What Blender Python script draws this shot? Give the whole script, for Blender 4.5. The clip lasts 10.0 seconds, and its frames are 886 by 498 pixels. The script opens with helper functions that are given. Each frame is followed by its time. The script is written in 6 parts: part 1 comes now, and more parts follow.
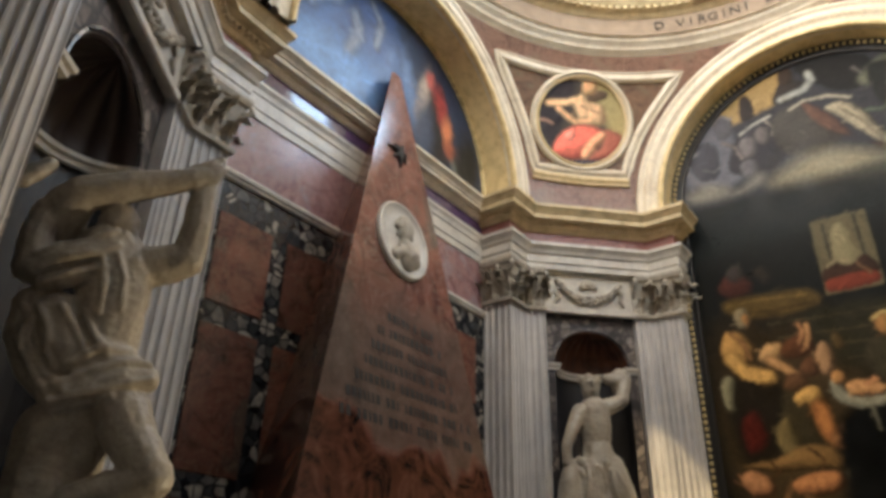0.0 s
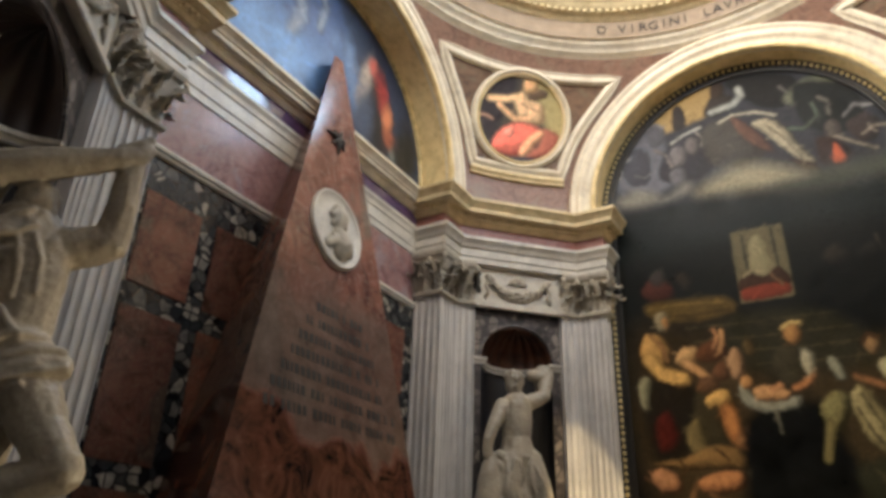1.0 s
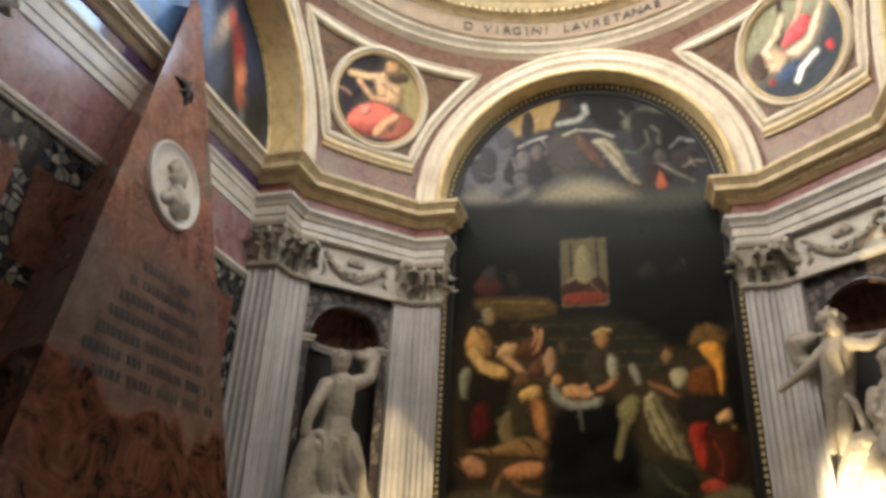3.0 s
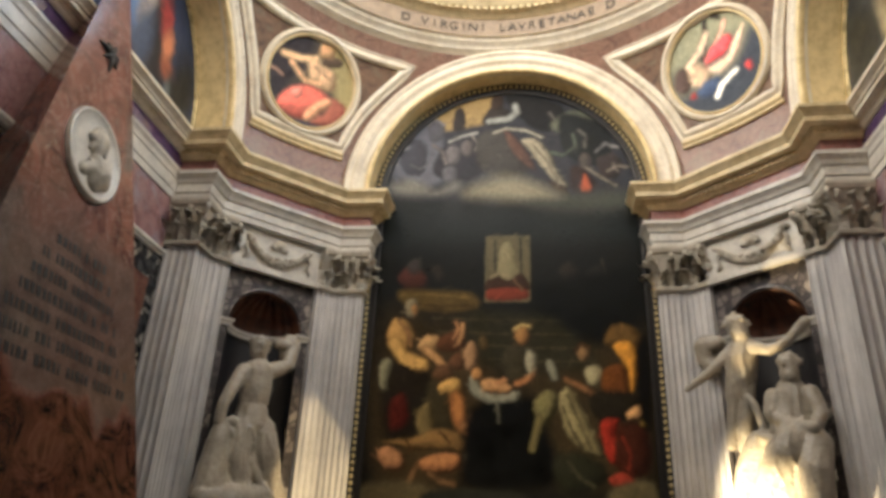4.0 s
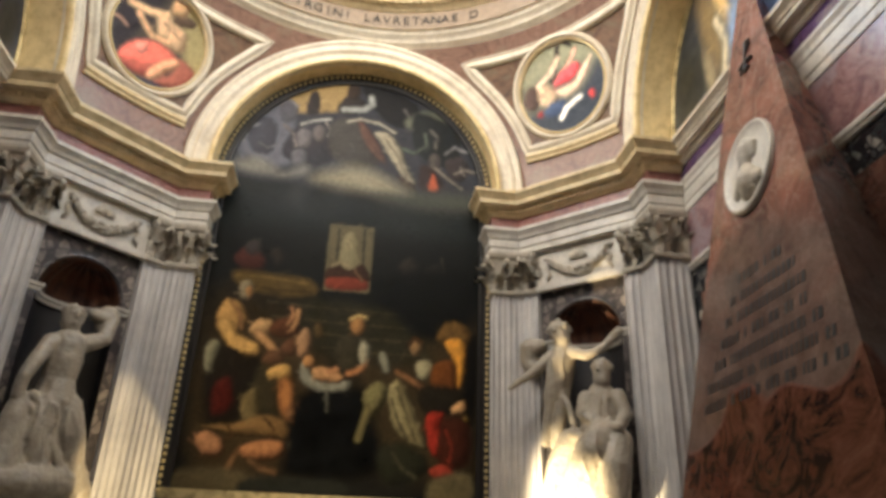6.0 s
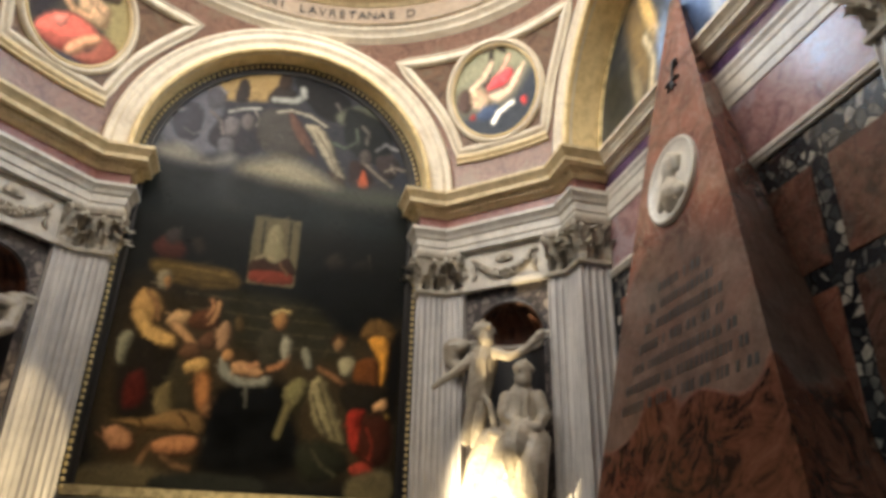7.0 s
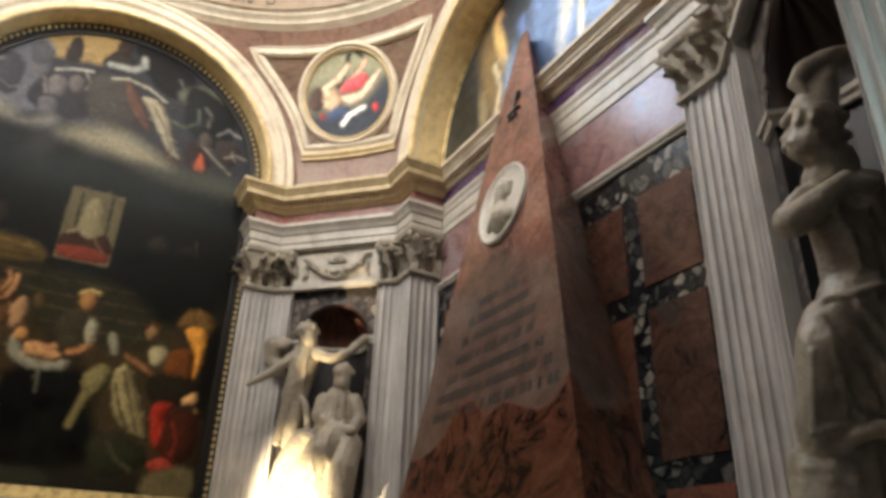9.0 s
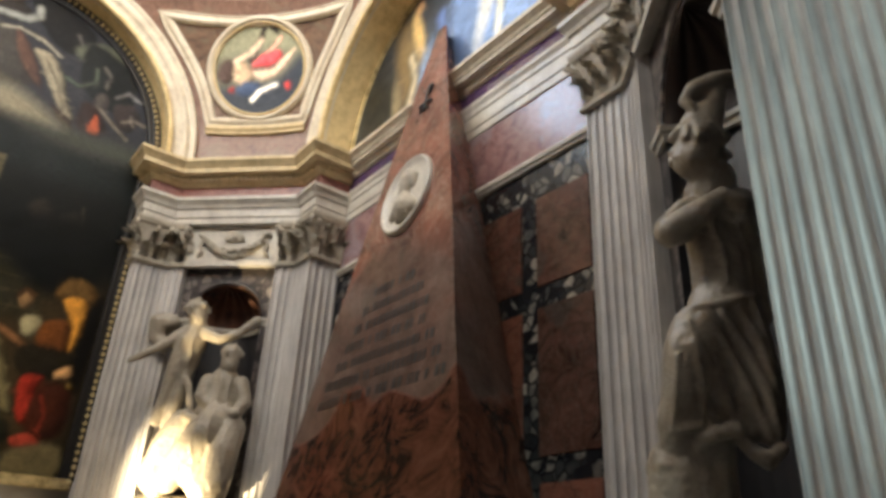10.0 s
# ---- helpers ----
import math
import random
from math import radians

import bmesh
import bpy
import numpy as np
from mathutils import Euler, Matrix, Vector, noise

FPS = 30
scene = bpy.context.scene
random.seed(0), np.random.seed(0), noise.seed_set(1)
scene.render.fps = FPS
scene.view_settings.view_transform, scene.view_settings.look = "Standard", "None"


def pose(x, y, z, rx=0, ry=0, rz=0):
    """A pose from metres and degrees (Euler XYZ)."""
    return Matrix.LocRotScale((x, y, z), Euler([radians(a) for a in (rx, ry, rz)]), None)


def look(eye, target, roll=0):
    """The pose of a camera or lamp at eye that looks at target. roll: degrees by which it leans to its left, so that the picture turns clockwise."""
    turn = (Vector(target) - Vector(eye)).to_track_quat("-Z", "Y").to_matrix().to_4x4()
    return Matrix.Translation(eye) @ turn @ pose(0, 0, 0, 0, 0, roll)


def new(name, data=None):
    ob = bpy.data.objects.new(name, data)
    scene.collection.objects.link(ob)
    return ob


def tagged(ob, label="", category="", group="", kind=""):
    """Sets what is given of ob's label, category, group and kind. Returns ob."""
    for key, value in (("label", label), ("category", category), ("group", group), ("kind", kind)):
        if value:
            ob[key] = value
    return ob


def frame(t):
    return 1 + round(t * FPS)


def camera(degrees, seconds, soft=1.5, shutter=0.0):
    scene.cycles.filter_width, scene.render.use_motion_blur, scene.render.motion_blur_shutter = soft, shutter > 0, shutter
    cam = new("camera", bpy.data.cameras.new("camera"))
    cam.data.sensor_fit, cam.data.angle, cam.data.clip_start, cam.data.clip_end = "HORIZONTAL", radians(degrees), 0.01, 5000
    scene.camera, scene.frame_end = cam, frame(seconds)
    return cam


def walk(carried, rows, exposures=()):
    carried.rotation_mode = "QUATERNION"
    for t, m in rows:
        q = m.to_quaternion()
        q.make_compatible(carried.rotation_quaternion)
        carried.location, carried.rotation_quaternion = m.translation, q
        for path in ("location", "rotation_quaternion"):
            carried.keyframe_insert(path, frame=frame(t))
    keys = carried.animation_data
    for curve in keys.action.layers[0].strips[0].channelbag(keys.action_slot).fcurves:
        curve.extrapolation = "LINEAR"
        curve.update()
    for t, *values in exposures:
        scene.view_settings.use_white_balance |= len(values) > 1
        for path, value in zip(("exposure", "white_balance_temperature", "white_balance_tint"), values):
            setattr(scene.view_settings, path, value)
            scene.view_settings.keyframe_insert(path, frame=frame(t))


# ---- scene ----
cam = camera(64.1, 10.0, 3.7)
PATH = [
    (0.0, (0.696, -4.579, 1.544), (-2.025, -1.058, 3.825), 1.62),
    (0.5, (0.696, -4.599, 1.584), (-1.838, -0.917, 3.826), 1.78),
    (1.0, (0.695, -4.614, 1.622), (-1.652, -0.783, 3.815), 2.10),
    (1.5, (0.691, -4.622, 1.661), (-1.410, -0.623, 3.805), 2.07),
    (2.0, (0.670, -4.641, 1.695), (-1.174, -0.505, 3.814), 2.60),
    (3.5, (0.470, -4.656, 1.677), (-0.500, -0.213, 3.756), 2.75),
    (4.0, (0.404, -4.666, 1.662), (-0.276, -0.167, 3.735), 2.73),
    (4.5, (0.342, -4.675, 1.641), (-0.023, -0.140, 3.716), 2.51),
    (5.0, (0.278, -4.673, 1.616), (0.223, -0.129, 3.703), 2.59),
    (5.5, (0.216, -4.668, 1.600), (0.475, -0.135, 3.693), 2.49),
    (7.0, (0.043, -4.660, 1.583), (1.164, -0.264, 3.684), 1.55),
    (7.5, (0.019, -4.678, 1.580), (1.403, -0.364, 3.696), 1.75),
    (8.0, (0.033, -4.713, 1.566), (1.676, -0.500, 3.699), 1.88),
    (8.5, (0.061, -4.730, 1.558), (1.966, -0.638, 3.709), 1.70),
    (9.0, (0.090, -4.726, 1.549), (2.240, -0.768, 3.719), 1.94),
    (9.5, (0.122, -4.732, 1.540), (2.562, -0.947, 3.713), 2.73),
    (10.0, (0.162, -4.751, 1.527), (2.860, -1.134, 3.679), 2.86),
]
EXPOSURE = [(0.0, 0.0), (10.0, 0.0)]
walk(cam, [(t, look(eye, target, roll)) for t, eye, target, roll in PATH], EXPOSURE)

# ---- light: sky through the windows of the drum, an added spot for nave daylight, spots at the altar
world = bpy.data.worlds.new("world")
scene.world = world
world.use_nodes = True
wn = world.node_tree
sky = wn.nodes.new("ShaderNodeTexSky")
sky.sky_type, sky.sun_disc = "NISHITA", False
sky.sun_elevation, sky.sun_rotation = radians(40), radians(200)
wn.links.new(sky.outputs[0], wn.nodes["Background"].inputs[0])
wn.nodes["Background"].inputs[1].default_value = 0.1


def area_lamp(name, m, w, h, power, colour):
    lamp = bpy.data.lights.new(name, "AREA")
    lamp.shape, lamp.size, lamp.size_y, lamp.energy, lamp.color = "RECTANGLE", w, h, power, colour
    ob = new(name, lamp)
    ob.matrix_world = m
    return ob


def spot_lamp(name, eye, target, power, colour, angle, blend, size):
    lamp = bpy.data.lights.new(name, "SPOT")
    lamp.energy, lamp.color, lamp.spot_size, lamp.spot_blend, lamp.shadow_soft_size = power, colour, radians(angle), blend, size
    ob = new(name, lamp)
    ob.matrix_world = look(eye, target)
    return ob


RING_R, DRUM_R = 3.25, 2.95
for k in range(8):
    a = radians(22.5 + 45 * k)
    eye = (2.88 * math.cos(a), 2.88 * math.sin(a), 10.0)
    cool = (0.55, 0.75, 1.0) if k in (0, 1, 2, 7) else (1.0, 0.96, 0.92)
    area_lamp("drum_daylight", look(eye, (0, 0, 9.2)), 0.75, 1.5, (86, 70, 72, 128, 172, 140, 100, 52)[k], cool)
# added narrow spot, stands in for nave daylight on the right entrance column only
spot_lamp("nave_daylight", (-1.0, -8.0, 3.9), (1.97, -4.42, 2.6), 560, (0.78, 1.0, 0.97), 21, 0.5, 0.4)
spot_lamp("altar_spot", (0.55, 1.7, 0.9), (2.3, 2.55, 2.1), 2900, (1.0, 0.8, 0.48), 33, 0.6, 0.04)
spot_lamp("altar_spot", (0.55, 1.7, 0.9), (2.56, 2.42, 3.98), 1300, (1.0, 0.78, 0.45), 8, 0.5, 0.04)
spot_lamp("altar_spot", (-0.55, 1.7, 0.9), (-1.95, 2.9, 2.3), 380, (1.0, 0.76, 0.4), 25, 0.3, 0.04)
spot_lamp("altar_spot", (0.4, 1.5, 1.2), (-2.55, -3.35, 2.75), 420, (1.0, 0.8, 0.5), 25, 0.6, 0.1)
spot_lamp("altar_spot", (0.0, 0.6, 0.7), (0.0, 3.46, 3.3), 270, (1.0, 0.84, 0.58), 62, 0.9, 0.15)


# ---- materials
def srgb(c):
    return tuple(((v / 255 + 0.055) / 1.055) ** 2.4 if v > 10 else v / 255 / 12.92 for v in c)


class Nodes:
    """A small helper that wires up one procedural material."""

    def __init__(self, name, rough=0.5, metal=0.0):
        self.mat = bpy.data.materials.new(name)
        self.mat.use_nodes = True
        self.t = self.mat.node_tree
        self.p = self.t.nodes["Principled BSDF"]
        self.p.inputs["Roughness"].default_value, self.p.inputs["Metallic"].default_value = rough, metal
        self.co = self.t.nodes.new("ShaderNodeTexCoord").outputs["Object"]

    def add(self, kind, **inputs):
        n = self.t.nodes.new(kind)
        for k, v in inputs.items():
            self.put(n.inputs[k.replace("_", " ")], v)
        return n

    def put(self, socket, v):
        if isinstance(v, bpy.types.NodeSocket):
            self.t.links.new(v, socket)
        else:
            socket.default_value = v

    def noise(self, scale, detail=6.0, rough=0.6, warp=0.0):
        n = self.add("ShaderNodeTexNoise", Vector=self.co, Scale=scale, Detail=detail, Roughness=rough, Distortion=warp)
        return n.outputs["Fac"]

    def ramp(self, fac, *stops):
        n = self.t.nodes.new("ShaderNodeValToRGB")
        self.t.links.new(fac, n.inputs[0])
        e = n.color_ramp.elements
        while len(e) < len(stops):
            e.new(0.5)
        for el, (pos, c) in zip(e, stops):
            el.position, el.color = pos, (*c, 1)
        return n.outputs[0]

    def mix(self, fac, a, b, mode="MIX"):
        n = self.t.nodes.new("ShaderNodeMix")
        n.data_type, n.blend_type = "RGBA", mode
        self.put(n.inputs[0], fac)
        for s, v in ((n.inputs[6], a), (n.inputs[7], b)):
            self.put(s, (*v, 1) if isinstance(v, tuple) else v)
        return n.outputs[2]

    def finish(self, colour, bump=None, strength=0.2, distance=0.01, rough=None):
        self.put(self.p.inputs["Base Color"], colour)
        if bump is not None:
            b = self.add("ShaderNodeBump", Strength=strength, Distance=distance, Height=bump)
            self.put(self.p.inputs["Normal"], b.outputs[0])
        if rough is not None:
            self.put(self.p.inputs["Roughness"], rough)
        return self.mat


def veined(name, base, dark, vein, scale=1.5, rough=0.35, amount=0.6, bump=0.08):
    m = Nodes(name, rough)
    big = m.noise(scale, 8, 0.62, 1.5)
    col = m.ramp(big, (0.3, dark), (0.55, base), (0.75, tuple(min(1, v * 1.12) for v in base)))
    thin = m.noise(scale * 2.2, 10, 0.65, 2.5)
    line = m.ramp(thin, (0.46, (0, 0, 0)), (0.5, (amount,) * 3), (0.54, (0, 0, 0)))
    col = m.mix(line, col, vein)
    fine = m.noise(60, 4)
    col = m.mix(m.ramp(fine, (0.35, (0.12,) * 3), (0.6, (0, 0, 0))), col, tuple(v * 0.6 for v in base))
    return m.finish(col, fine, bump, 0.004)


def streaked(name, base, dark, rough=0.4):
    """White marble with faint upright grey streaks, dulled by dust."""
    m = Nodes(name, rough)
    mp = m.add("ShaderNodeMapping", Vector=m.co, Scale=(9, 9, 0.7))
    n = m.add("ShaderNodeTexNoise", Vector=mp.outputs[0], Scale=1.0, Detail=8.0, Roughness=0.65)
    col = m.ramp(n.outputs["Fac"], (0.32, dark), (0.58, base))
    dirt = m.noise(2.3, 7, 0.7)
    col = m.mix(m.ramp(dirt, (0.42, (0, 0, 0)), (0.75, (0.5,) * 3)), col, tuple(v * 0.62 for v in dark))
    fine = m.noise(45, 5)
    return m.finish(col, fine, 0.15, 0.004)


def breccia(name, dark, stone, pale, size=7.0, rough=0.22):
    m = Nodes(name, rough)
    v = m.t.nodes.new("ShaderNodeTexVoronoi")
    m.put(v.inputs["Vector"], m.mix(0.12, m.co, m.add("ShaderNodeTexNoise", Vector=m.co, Scale=4.0).outputs["Color"]))
    v.inputs["Scale"].default_value = size
    h = m.add("ShaderNodeSeparateColor", Color=v.outputs["Color"])
    col = m.ramp(h.outputs[0], (0.1, dark), (0.5, stone), (0.72, tuple(0.6 * s + 0.4 * p for s, p in zip(stone, pale))), (0.88, pale))
    gap = m.t.nodes.new("ShaderNodeTexVoronoi")
    gap.feature = "DISTANCE_TO_EDGE"
    gap.inputs["Scale"].default_value = size
    m.t.links.new(v.inputs["Vector"].links[0].from_socket, gap.inputs["Vector"])
    col = m.mix(m.ramp(gap.outputs["Distance"], (0.02, (1, 1, 1)), (0.14, (0, 0, 0))), col, dark)
    col = m.mix(m.ramp(m.noise(18, 8, 0.7), (0.4, (0.5,) * 3), (0.65, (0, 0, 0))), col, dark)
    return m.finish(col, m.noise(50, 4), 0.05, 0.003)


def blotched(name, base, dark, grey, vein, scale=1.1, rough=0.2, share=0.55, per_piece=False, banded=False):
    """Polished red marble with grey clouds and pale broken veins."""
    m = Nodes(name, rough)
    a = m.noise(scale * 2.2, 9, 0.68, 2.0)
    col = m.ramp(a, (0.3, dark), (0.5, base), (0.68, tuple(min(1, v * 1.35) for v in base)))
    g = m.noise(scale, 7, 0.6, 0.8)
    col = m.mix(m.ramp(g, (share, (0, 0, 0)), (share + 0.06, (0.85,) * 3)), col, grey)
    crack = m.t.nodes.new("ShaderNodeTexVoronoi")
    crack.feature = "DISTANCE_TO_EDGE"
    m.put(crack.inputs["Vector"], m.mix(0.25, m.co, m.add("ShaderNodeTexNoise", Vector=m.co, Scale=3.0, Detail=6.0).outputs["Color"]))
    crack.inputs["Scale"].default_value = scale * 2.6
    col = m.mix(m.ramp(crack.outputs["Distance"], (0.0, (0.45,) * 3), (0.03, (0, 0, 0))), col, dark)
    v = m.noise(scale * 3, 10, 0.7, 3.0)
    col = m.mix(m.ramp(v, (0.485, (0, 0, 0)), (0.5, (0.6,) * 3), (0.515, (0, 0, 0))), col, vein)
    if banded:
        # a grey-brown bed across the middle of the slab with a jagged lower edge, dark red below
        z = m.add("ShaderNodeSeparateXYZ", Vector=m.co).outputs[2]
        zig = m.add("ShaderNodeMath", **{})
        zig.operation = "MULTIPLY_ADD"
        for sock, val in zip(zig.inputs, (m.noise(1.15, 1.5, 0.4, 0.3), 2.0, z)):
            m.put(sock, val)
        bed = m.ramp(m.add("ShaderNodeMapRange", **{"Value": zig.outputs[0], "From_Min": 2.0, "From_Max": 6.0}).outputs[0], (0.435, (0, 0, 0)), (0.45, (0.85,) * 3), (0.66, (0.7,) * 3), (0.76, (0, 0, 0)))
        col = m.mix(bed, col, m.ramp(m.noise(3.5, 8, 0.7), (0.35, (0.075, 0.056, 0.046)), (0.65, (0.185, 0.135, 0.108))))
        low = m.ramp(m.add("ShaderNodeMapRange", **{"Value": zig.outputs[0], "From_Min": 2.0, "From_Max": 6.0}).outputs[0], (0.43, (1, 1, 1)), (0.445, (0, 0, 0)))
        col = m.mix(low, col, m.ramp(m.noise(2.6, 9, 0.7, 2.2), (0.38, (0.014, 0.008, 0.007)), (0.5, (0.1, 0.036, 0.022)), (0.7, (0.19, 0.085, 0.052))))
    if per_piece:
        info = m.t.nodes.new("ShaderNodeObjectInfo")
        col = m.mix(1.0, col, m.ramp(info.outputs["Random"], (0.0, (0.55, 0.6, 0.6)), (1.0, (1.25, 1.1, 1.0))), "MULTIPLY")
    return m.finish(col, m.noise(55, 4), 0.04, 0.003)


def gilded(name, base, dark, rough=0.42, metal=0.55):
    m = Nodes(name, rough, metal)
    n = m.noise(7, 8, 0.7)
    col = m.ramp(n, (0.32, dark), (0.55, base), (0.8, tuple(min(1, v * 1.15) for v in base)))
    return m.finish(col, m.noise(40, 5), 0.25, 0.004, m.ramp(n, (0.3, (0.65,) * 3), (0.7, (rough,) * 3)))


def painted(name, rough=0.3):
    """Oil paint: the colours laid on the canvas, with brushwork and craquelure."""
    m = Nodes(name, rough)
    col = m.add("ShaderNodeAttribute")
    col.attribute_name = "paint"
    n = m.noise(26, 7, 0.7, 1.0)
    m.p.inputs["Specular IOR Level"].default_value = 0.12
    c = m.mix(0.6, col.outputs["Color"], m.ramp(n, (0.3, (0.3,) * 3), (0.7, (1.0,) * 3)), "MULTIPLY")
    return m.finish(c, n, 0.12, 0.003, m.ramp(m.noise(5, 5), (0.3, (rough * 0.8,) * 3), (0.7, (rough * 1.5,) * 3)))


def plain(name, colour, rough=0.5, metal=0.0, vary=0.25):
    m = Nodes(name, rough, metal)
    n = m.noise(9, 7, 0.65)
    return m.finish(m.ramp(n, (0.3, tuple(v * (1 - vary) for v in colour)), (0.7, colour)), m.noise(50, 4), 0.15, 0.003)


MARBLE = streaked("fluted_marble", (0.64, 0.61, 0.58), (0.38, 0.365, 0.36))
CREAM = veined("cream_stucco", (0.8, 0.71, 0.55), (0.6, 0.5, 0.36), (0.4, 0.33, 0.24), 1.3, 0.45, 0.35)
WHITE = veined("white_moulding", (0.7, 0.66, 0.58), (0.5, 0.46, 0.4), (0.38, 0.35, 0.32), 2.0, 0.35, 0.4)
CARVED = plain("carved_marble", (0.58, 0.52, 0.42), 0.55, 0.0, 0.45)
STATUE = veined("statue_marble", (0.42, 0.37, 0.295), (0.28, 0.24, 0.185), (0.18, 0.15, 0.11), 2.2, 0.4, 0.35, 0.1)
GOLD = gilded("gilt_stucco", (0.86, 0.68, 0.36), (0.62, 0.46, 0.2), 0.42, 0.05)
DARKGOLD = gilded("old_gilding", (0.62, 0.5, 0.26), (0.2, 0.14, 0.06), 0.38, 0.7)
ROSSO = blotched("red_marble", (0.15, 0.065, 0.048), (0.035, 0.016, 0.014), (0.1, 0.075, 0.062), (0.28, 0.2, 0.155), 1.3, 0.2, 0.56, True)
PINK = blotched("pyramid_marble", (0.225, 0.092, 0.066), (0.06, 0.024, 0.02), (0.12, 0.095, 0.08), (0.5, 0.36, 0.29), 0.8, 0.15, 0.58, False, True)
PURPLE = blotched("purple_marble", (0.31, 0.17, 0.165), (0.15, 0.075, 0.08), (0.33, 0.25, 0.27), (0.52, 0.4, 0.38), 1.6, 0.2, 0.54)
FRIEZE = blotched("red_frieze", (0.3, 0.13, 0.11), (0.16, 0.06, 0.055), (0.34, 0.2, 0.17), (0.45, 0.3, 0.26), 1.8, 0.34, 0.58)
DARKFRIEZE = blotched("dark_frieze", (0.1, 0.055, 0.13), (0.05, 0.027, 0.06), (0.12, 0.08, 0.14), (0.25, 0.18, 0.17), 1.8, 0.06, 0.62)
BRECCIA = breccia("dark_breccia", (0.012, 0.013, 0.016), (0.06, 0.062, 0.06), (0.42, 0.38, 0.32), 13.0)
BRECCIA_FINE = breccia("grey_breccia", (0.04, 0.035, 0.035), (0.17, 0.14, 0.13), (0.36, 0.31, 0.27), 11.0, 0.3)
PORTA = blotched("pendentive_marble", (0.25, 0.14, 0.1), (0.12, 0.06, 0.045), (0.26, 0.18, 0.125), (0.45, 0.34, 0.25), 2.2, 0.35, 0.55)
OLIVE = blotched("olive_marble", (0.19, 0.11, 0.07), (0.07, 0.04, 0.03), (0.2, 0.15, 0.1), (0.34, 0.26, 0.17), 2.0, 0.35, 0.55)
# entrance-side shells: a darker copy of SHELL, with their shade put into the colour
NICHE = plain("shaded_niche_shell", (0.035, 0.018, 0.012), 0.5, 0.0, 0.5)
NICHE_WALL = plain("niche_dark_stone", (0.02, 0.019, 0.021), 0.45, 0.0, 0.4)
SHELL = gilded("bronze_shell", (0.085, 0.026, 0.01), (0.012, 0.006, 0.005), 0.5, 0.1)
OIL = painted("oil_paint", 0.34)
OIL_GLOSS = painted("glossy_oil_paint", 0.34)
OIL_GLOSS.node_tree.nodes["Principled BSDF"].inputs["Specular IOR Level"].default_value = 0.45
LETTER = plain("dark_lettering", (0.022, 0.018, 0.016), 0.5)
TEXTBAND = plain("inscription_band", (0.36, 0.265, 0.18), 0.5, 0.0, 0.35)
FLOOR = breccia("floor_marble", (0.05, 0.045, 0.04), (0.12, 0.105, 0.09), (0.26, 0.23, 0.19), 1.5, 0.3)
# also kept dim so that the unseen nave bounces little light
PLASTER = plain("nave_plaster", (0.38, 0.35, 0.31), 0.7, 0.0, 0.15)


# ---- mesh helpers
def mesh_of(name, bm, mat, smooth=False):
    bmesh.ops.recalc_face_normals(bm, faces=bm.faces)
    me = bpy.data.meshes.new(name)
    bm.to_mesh(me)
    bm.free()
    me.materials.append(mat)
    if smooth:
        me.shade_smooth()
    return me


def part(name, bm, mat, parent=None, label="", smooth=False, at=None):
    ob = new(name, mesh_of(name, bm, mat, smooth) if isinstance(bm, bmesh.types.BMesh) else bm)
    ob.parent = parent
    if at is not None:
        ob.matrix_local = at
    return tagged(ob, label)


def holder(name, label, category, group="", kind=""):
    return tagged(new(name), label, category, group, kind)


def structure(name, bm, mat, label="", smooth=False):
    return tagged(part(name, bm, mat, None, label, smooth), kind="structure")


def add_box(bm, x0, x1, y0, y1, z0, z1, m=None):
    vs = [bm.verts.new((x, y, z)) for x in (x0, x1) for y in (y0, y1) for z in (z0, z1)]
    if m is not None:
        for v in vs:
            v.co = m @ v.co
    for f in ((0, 1, 3, 2), (4, 6, 7, 5), (0, 4, 5, 1), (2, 3, 7, 6), (0, 2, 6, 4), (1, 5, 7, 3)):
        bm.faces.new([vs[i] for i in f])
    return vs


def box(x0, x1, y0, y1, z0, z1, bevel=0.0):
    bm = bmesh.new()
    add_box(bm, x0, x1, y0, y1, z0, z1)
    if bevel:
        bmesh.ops.bevel(bm, geom=bm.edges[:], offset=bevel, segments=2, affect="EDGES")
    return bm


def add_prism(bm, pts, z0, z1):
    lo, hi = [bm.verts.new((x, y, z0)) for x, y in pts], [bm.verts.new((x, y, z1)) for x, y in pts]
    n = len(pts)
    for i in range(n):
        bm.faces.new((lo[i], lo[(i + 1) % n], hi[(i + 1) % n], hi[i]))
    bm.faces.new(lo), bm.faces.new(hi)


def prism(pts, z0, z1):
    bm = bmesh.new()
    add_prism(bm, pts, z0, z1)
    return bm


def offsets(path):
    """Unit mitre vectors of a plan line, towards its left side."""
    out = []
    for i, p in enumerate(path):
        ns = []
        for a, b in ((i - 1, i), (i, i + 1)):
            if a >= 0 and b < len(path):
                d = (Vector(path[b]) - Vector(path[a])).normalized()
                ns.append(Vector((-d.y, d.x)))
        n = sum(ns, Vector((0, 0))).normalized()
        out.append(n / max(0.3, n.dot(ns[0])))
    return out


def sweep(path, profile, bm=None):
    """Runs a profile of (projection, height) along a plan line; the room lies to its left."""
    bm = bm or bmesh.new()
    rows = []
    for p, n in zip(path, offsets(path)):
        rows.append([bm.verts.new((p[0] + n.x * o, p[1] + n.y * o, z)) for o, z in profile])
    for a, b in zip(rows, rows[1:]):
        for j in range(len(profile) - 1):
            bm.faces.new((a[j], b[j], b[j + 1], a[j + 1]))
    return bm


